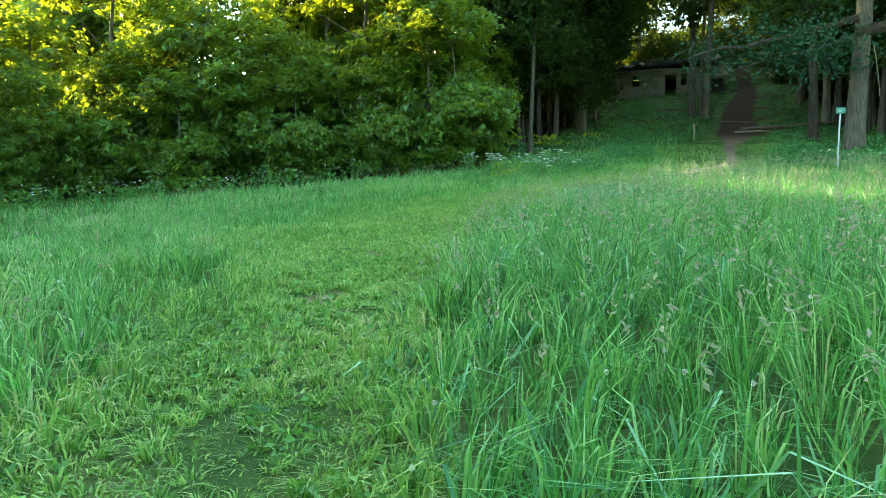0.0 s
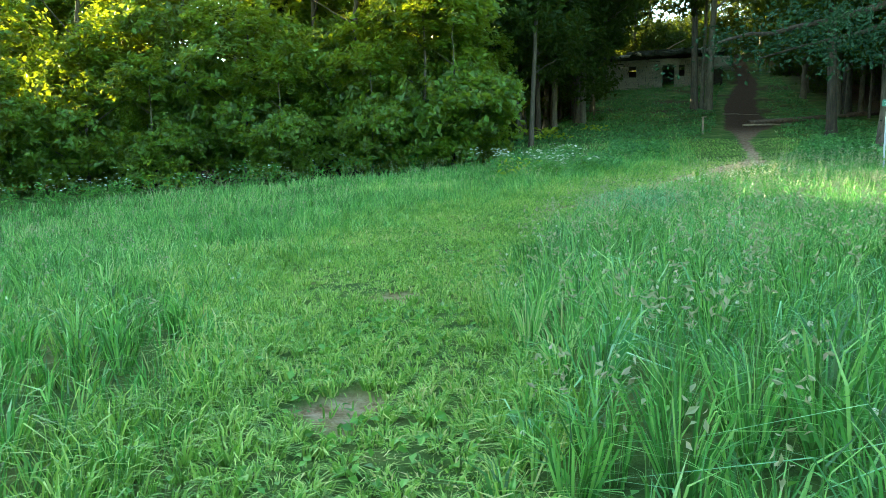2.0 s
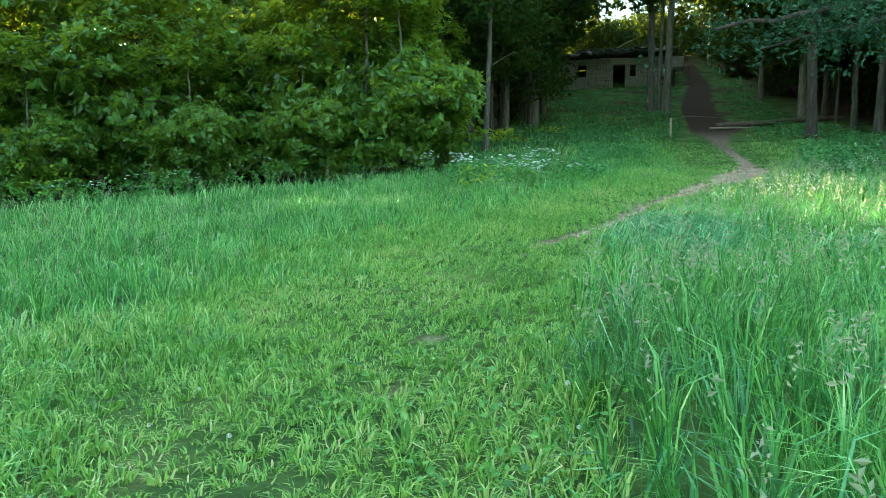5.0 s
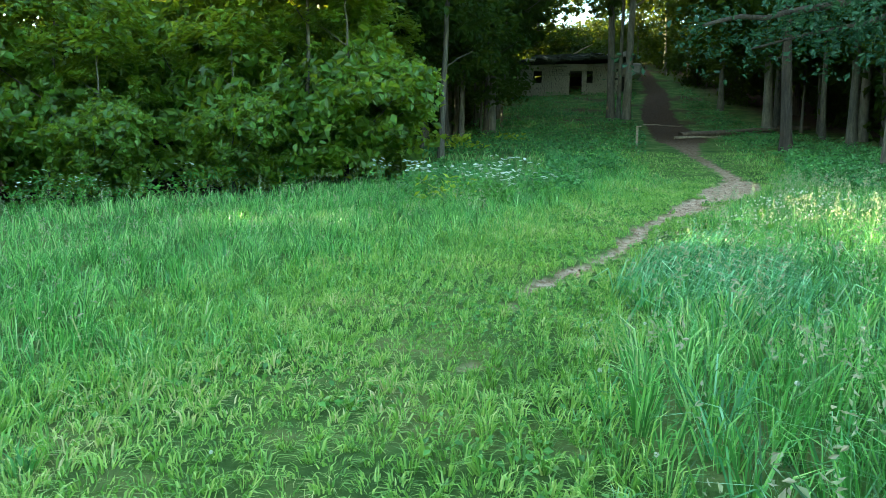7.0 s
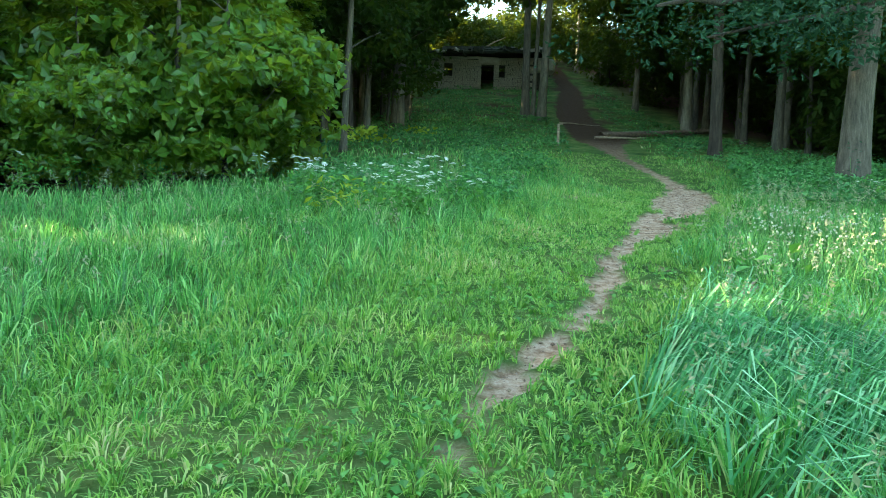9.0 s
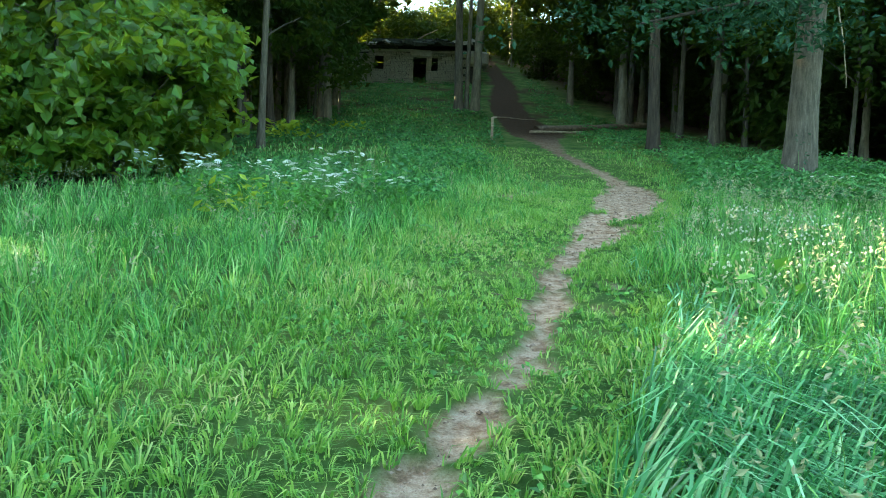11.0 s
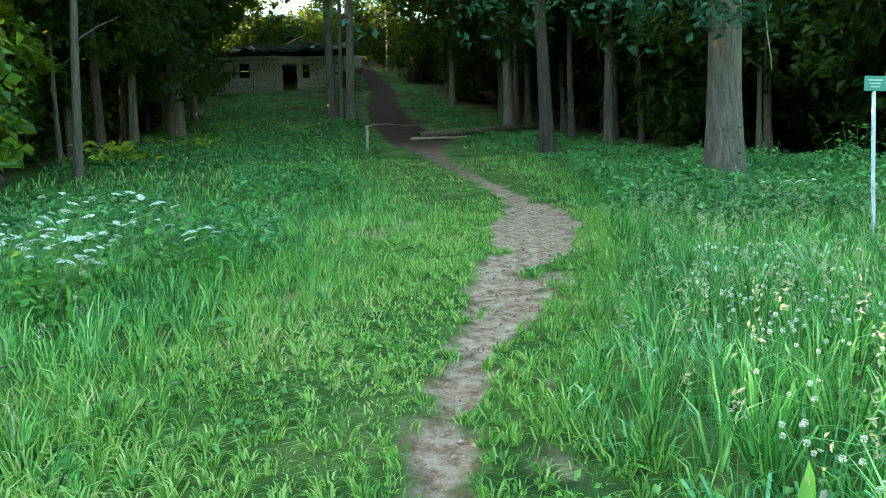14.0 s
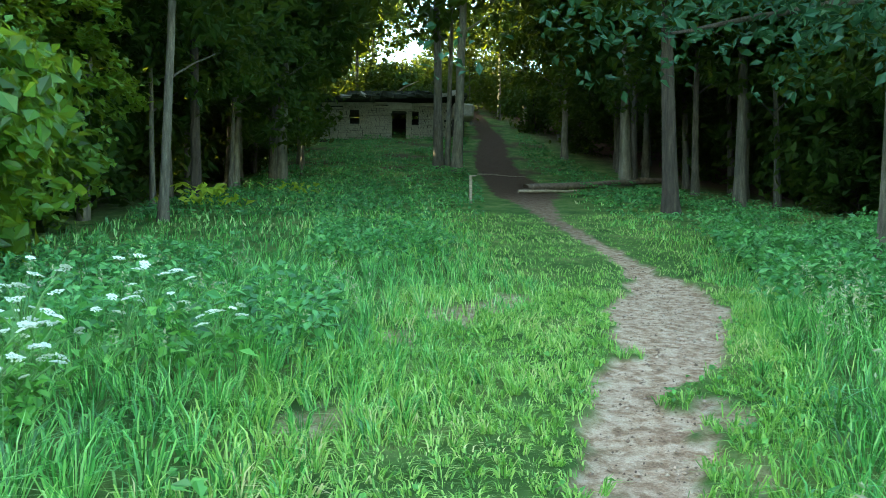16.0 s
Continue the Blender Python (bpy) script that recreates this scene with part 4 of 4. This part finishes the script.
def fallen_tuft():
    """A big tuft of pale grass pressed flat."""
    rng = np.random.default_rng(90)
    n = 3000
    a = rng.normal(-0.6, 0.6, n) + 1.6 * wobble(rng.normal(-1.35, 0.01, n), rng.uniform(0, 9, n), 1.5)
    x, y = rng.normal(-1.35, 0.42, n), rng.normal(14.9, 0.75, n)
    ok = off_track(x, y) > 0.75
    x, y, a = x[ok], y[ok], a[ok]
    h = rng.uniform(0.18, 0.42, len(x))
    v, f = blades(x, y, height(x, y) + rng.uniform(0.0, 0.12, len(x)), h, np.full(len(x), 0.014), rng.uniform(0.5, 1.9, len(x)), rng, 1.1, a)
    tagged(new("flattened_grass", mesh_np("flattened_grass", v, f, M_BLUE)), "thick blue-green grass pressed flat beside the track", "grass", kind="stuff")


fallen_tuft()


def umbel_mesh(rng, r):
    """A flat flower head made of small sprays of petals on thin rays."""
    c = []
    for k in range(16):
        a, d = k * 2.4, r * math.sqrt((k + 0.5) / 16)
        o = np.array([math.cos(a) * d, math.sin(a) * d, 0.012 - 0.25 * d * d / r])
        c.append(o + rng.normal(0, r * 0.10, (8, 3)) * np.array([1, 1, 0.25]))
    c = np.concatenate(c)
    v, f = leaves(c, rng.uniform(0.010, 0.017, len(c)), rng.standard_normal(c.shape) * 0.3 + np.array([0, 0, 1]), rng, 0.85, 0.05)
    return mesh_np("umbel", v, f, M_WHITE)


rng = np.random.default_rng(100)
UMBELS = [umbel_mesh(rng, r) for r in (0.024, 0.033, 0.042)]


def cow_parsley(x, y, h, heads, seed, lean=0.0):
    rng = np.random.default_rng(seed)
    t = thing("cow_parsley", "flowering cow parsley with white umbels in the grass", "flower", "white umbels by the meadow edge", at=(x, y, ground_z(x, y)))
    v, f = tube(bent((0, 0, -0.05), (lean, 0, h * 0.75), 7, rng, 0.015), 0.007 * np.linspace(1, 0.6, 7), 6)
    stalk = child("stalk", mesh_np("stalk", v, f, M_STEM, True), t)
    rays = []
    for k in range(heads):
        a = k * 2.4 + rng.uniform(0, 0.6)
        d = rng.uniform(0.04, 0.30)
        q = np.array([lean + math.cos(a) * d, math.sin(a) * d, h * rng.uniform(0.78, 1.06)])
        rays.append(tube([np.array([lean * 0.7, 0, h * 0.55]), (np.array([lean, 0, h * 0.7]) + q) / 2, q], [0.004, 0.003, 0.002], 5))
        u = child("umbel", UMBELS[rng.integers(3)], t, "", pose(*q, rng.normal(0, 14), rng.normal(0, 14), rng.uniform(0, 360)))
    v, f = merge(rays)
    child("rays", mesh_np("rays", v, f, M_STEM, True), t)
    c = np.stack([rng.normal(0, 0.14, 60), rng.normal(0, 0.14, 60), rng.uniform(0.1, h * 0.7, 60)], -1)
    v, f = leaves(c, rng.uniform(0.05, 0.12, 60), rng.standard_normal(c.shape) * 0.6 + np.array([0, 0, 0.8]), rng, 0.6)
    child("leaves", mesh_np("leaves", v, f, M_WEED), t)


rng = np.random.default_rng(101)
for k in range(18):
    cx, cy = ((-3.4, 21.7), (-3.4, 21.7), (-5.1, 22.3))[k % 3]
    cow_parsley(cx + rng.normal(0, 0.34), cy + rng.normal(0, 0.42), rng.uniform(0.38, 0.85), int(rng.integers(7, 12)), 200 + k, rng.normal(0, 0.1))
for k in range(34):
    y = rng.uniform(17.5, 26)
    cow_parsley(float(edge_left(y)) + rng.uniform(0.0, 1.7), y, rng.uniform(0.5, 0.9), int(rng.integers(3, 7)), 300 + k, rng.normal(0, 0.1))
for k in range(8):
    cow_parsley(rng.uniform(4.0, 9.5), rng.uniform(17, 24), rng.uniform(0.55, 0.85), 5, 350 + k, rng.normal(0, 0.08))


def clover_shapes(rng):
    out = []
    for k in range(3):
        d = rng.standard_normal((46, 3))
        d /= np.linalg.norm(d, axis=1)[:, None]
        c = d * 0.012 * np.array([1, 1, 0.95])
        v, f = leaves(c, rng.uniform(0.008, 0.014, 46), d + rng.normal(0, 0.5, d.shape), rng, 0.5)
        head = mesh_np("flower_head", v, f, M_CLOVER)
        v, f = tube(bent((0, 0, -0.3), (0, 0, -0.008), 4, rng, 0.006), [0.0018] * 4, 5)
        out.append((head, mesh_np("flower_stem", v, f, M_STEM)))
    return out


CLOVER = clover_shapes(rng)


def clover_flower(x, y, z, s, k):
    t = thing("clover_flower", "white clover flower standing in the grass", "flower", "white clover flowers", at=(x, y, z))
    t.scale = (s, s, s)
    head, stem = CLOVER[k]
    child("flower_head", head, t)
    child("flower_stem", stem, t)


for k in range(190):
    y = rng.uniform(17.0, 21.0)
    x = np.interp(y, TRACK_Y, TRACK_X) + 1.15 + abs(rng.normal(0, 0.85)) + 0.1 * (y - 17)
    clover_flower(x, y, ground_z(x, y) + float(tallness(x, y)) * rng.uniform(0.85, 1.12), rng.uniform(0.6, 0.95), k % 3)
for k in range(60):
    y = rng.uniform(1.2, 12)
    x = np.interp(y, TRACK_Y, TRACK_X) + rng.choice([-1, 1], p=[0.25, 0.75]) * rng.uniform(0.6, 3.2)
    clover_flower(x, y, ground_z(x, y) + float(tallness(x, y)) * rng.uniform(0.7, 1.0), rng.uniform(0.6, 0.9), k % 3)


def leafy_plant(name, label, x, y, n, size, h, mat, seed, spread=0.16):
    rng = np.random.default_rng(seed)
    t = thing(name, label, "plant", at=(x, y, ground_z(x, y)))
    c = np.stack([rng.normal(0, spread, n), rng.normal(0, spread, n), rng.uniform(0.15, 1, n) * h], -1)
    v, f = leaves(c, size * rng.uniform(0.6, 1.2, n), rng.standard_normal(c.shape) * 0.45 + np.array([0, 0, 0.9]), rng, 0.55, 0.1)
    child("leaves", mesh_np("leaves", v, f, mat), t)
    stems = [tube([np.array([p[0] * 0.2, p[1] * 0.2, -0.05]), p * np.array([0.7, 0.7, 0.6]), p], [0.004, 0.003, 0.002], 5) for p in c[: max(4, n // 4)]]
    v, f = merge(stems)
    child("stems", mesh_np("stems", v, f, M_STEM, True), t)
    return t


leafy_plant("bramble_seedling", "young leafy bramble shoot beside the track", -0.45, 17.0, 26, 0.15, 0.45, M_WEED, 401, 0.17)
leafy_plant("bramble_seedling", "lime-green broad leaved plant in the meadow", -4.6, 21.9, 60, 0.16, 0.5, M_LIME, 402, 0.26)
leafy_plant("bramble_seedling", "lime-green broad leaved plant in the meadow", -4.9, 22.7, 50, 0.15, 0.5, M_WEED, 403, 0.3)
leafy_plant("yellow_fern", "bright yellow-green fern at the wood's edge", -5.9, 37.3, 90, 0.3, 0.55, M_LIME, 404, 0.5)
leafy_plant("yellow_fern", "bright yellow-green fern at the wood's edge", -3.9, 41.5, 50, 0.26, 0.4, M_LIME, 405, 0.4)
leafy_plant("maple_seedling", "bright lime-green young shoot at the foot of the trees", -15.6, 22.6, 90, 0.2, 1.0, M_LIME, 406, 0.45)
leafy_plant("dock_plant", "dock with broad green leaves in short grass", -2.35, 20.35, 9, 0.11, 0.16, M_WEED, 407, 0.07)
leafy_plant("climbing_shoot", "tall leafy shoot climbing above the nettles", 5.1, 26.4, 26, 0.1, 1.2, M_OAK, 408, 0.09)
leafy_plant("climbing_shoot", "tall leafy shoot climbing above the nettles", 6.4, 27.2, 22, 0.11, 1.0, M_WEED, 409, 0.12)
leafy_plant("climbing_shoot", "tall leafy shoot climbing above the nettles", 8.4, 27.6, 90, 0.13, 1.2, M_WEED, 410, 0.3)


def soil_crumbs(rng):
    """Crumbs, pebbles and dry bits on the bare soil."""
    n = 4000
    y = rng.uniform(14, 28, n)
    x = np.interp(y, TRACK_Y, TRACK_X) + rng.normal(0, 0.5, n)
    k = bare(x, y) > 0.5
    x, y = x[k], y[k]
    r = rng.uniform(0.003, 0.011, len(x)) * rng.choice([1, 1, 1, 1.8], len(x))
    o = np.array([(1, 0, 0), (-1, 0, 0), (0, 1, 0), (0, -1, 0), (0, 0, 0.7), (0, 0, -0.6)])
    tri = np.array([(0, 2, 4), (2, 1, 4), (1, 3, 4), (3, 0, 4), (2, 0, 5), (1, 2, 5), (3, 1, 5), (0, 3, 5)])
    v = np.stack([x, y, height(x, y) - 0.026], -1)[:, None, :] + o[None] * r[:, None, None] * rng.uniform(0.6, 1.4, (len(x), 6, 1))
    f = (np.arange(len(x))[:, None, None] * 6 + tri[None]).reshape(-1, 3)
    tagged(new("soil_crumbs", mesh_np("soil_crumbs", v.reshape(-1, 3), f, M_CRUMB)), "crumbs of soil and small pebbles on the track", "soil", kind="stuff")


M_CRUMB = leaf_mat("soil_crumb", [(0.0, (0.10, 0.055, 0.035)), (0.5, (0.30, 0.20, 0.14)), (1.0, (0.5, 0.38, 0.3))], 0.0, (0.3, 0.2, 0.1), 0.95)
soil_crumbs(np.random.default_rng(500))
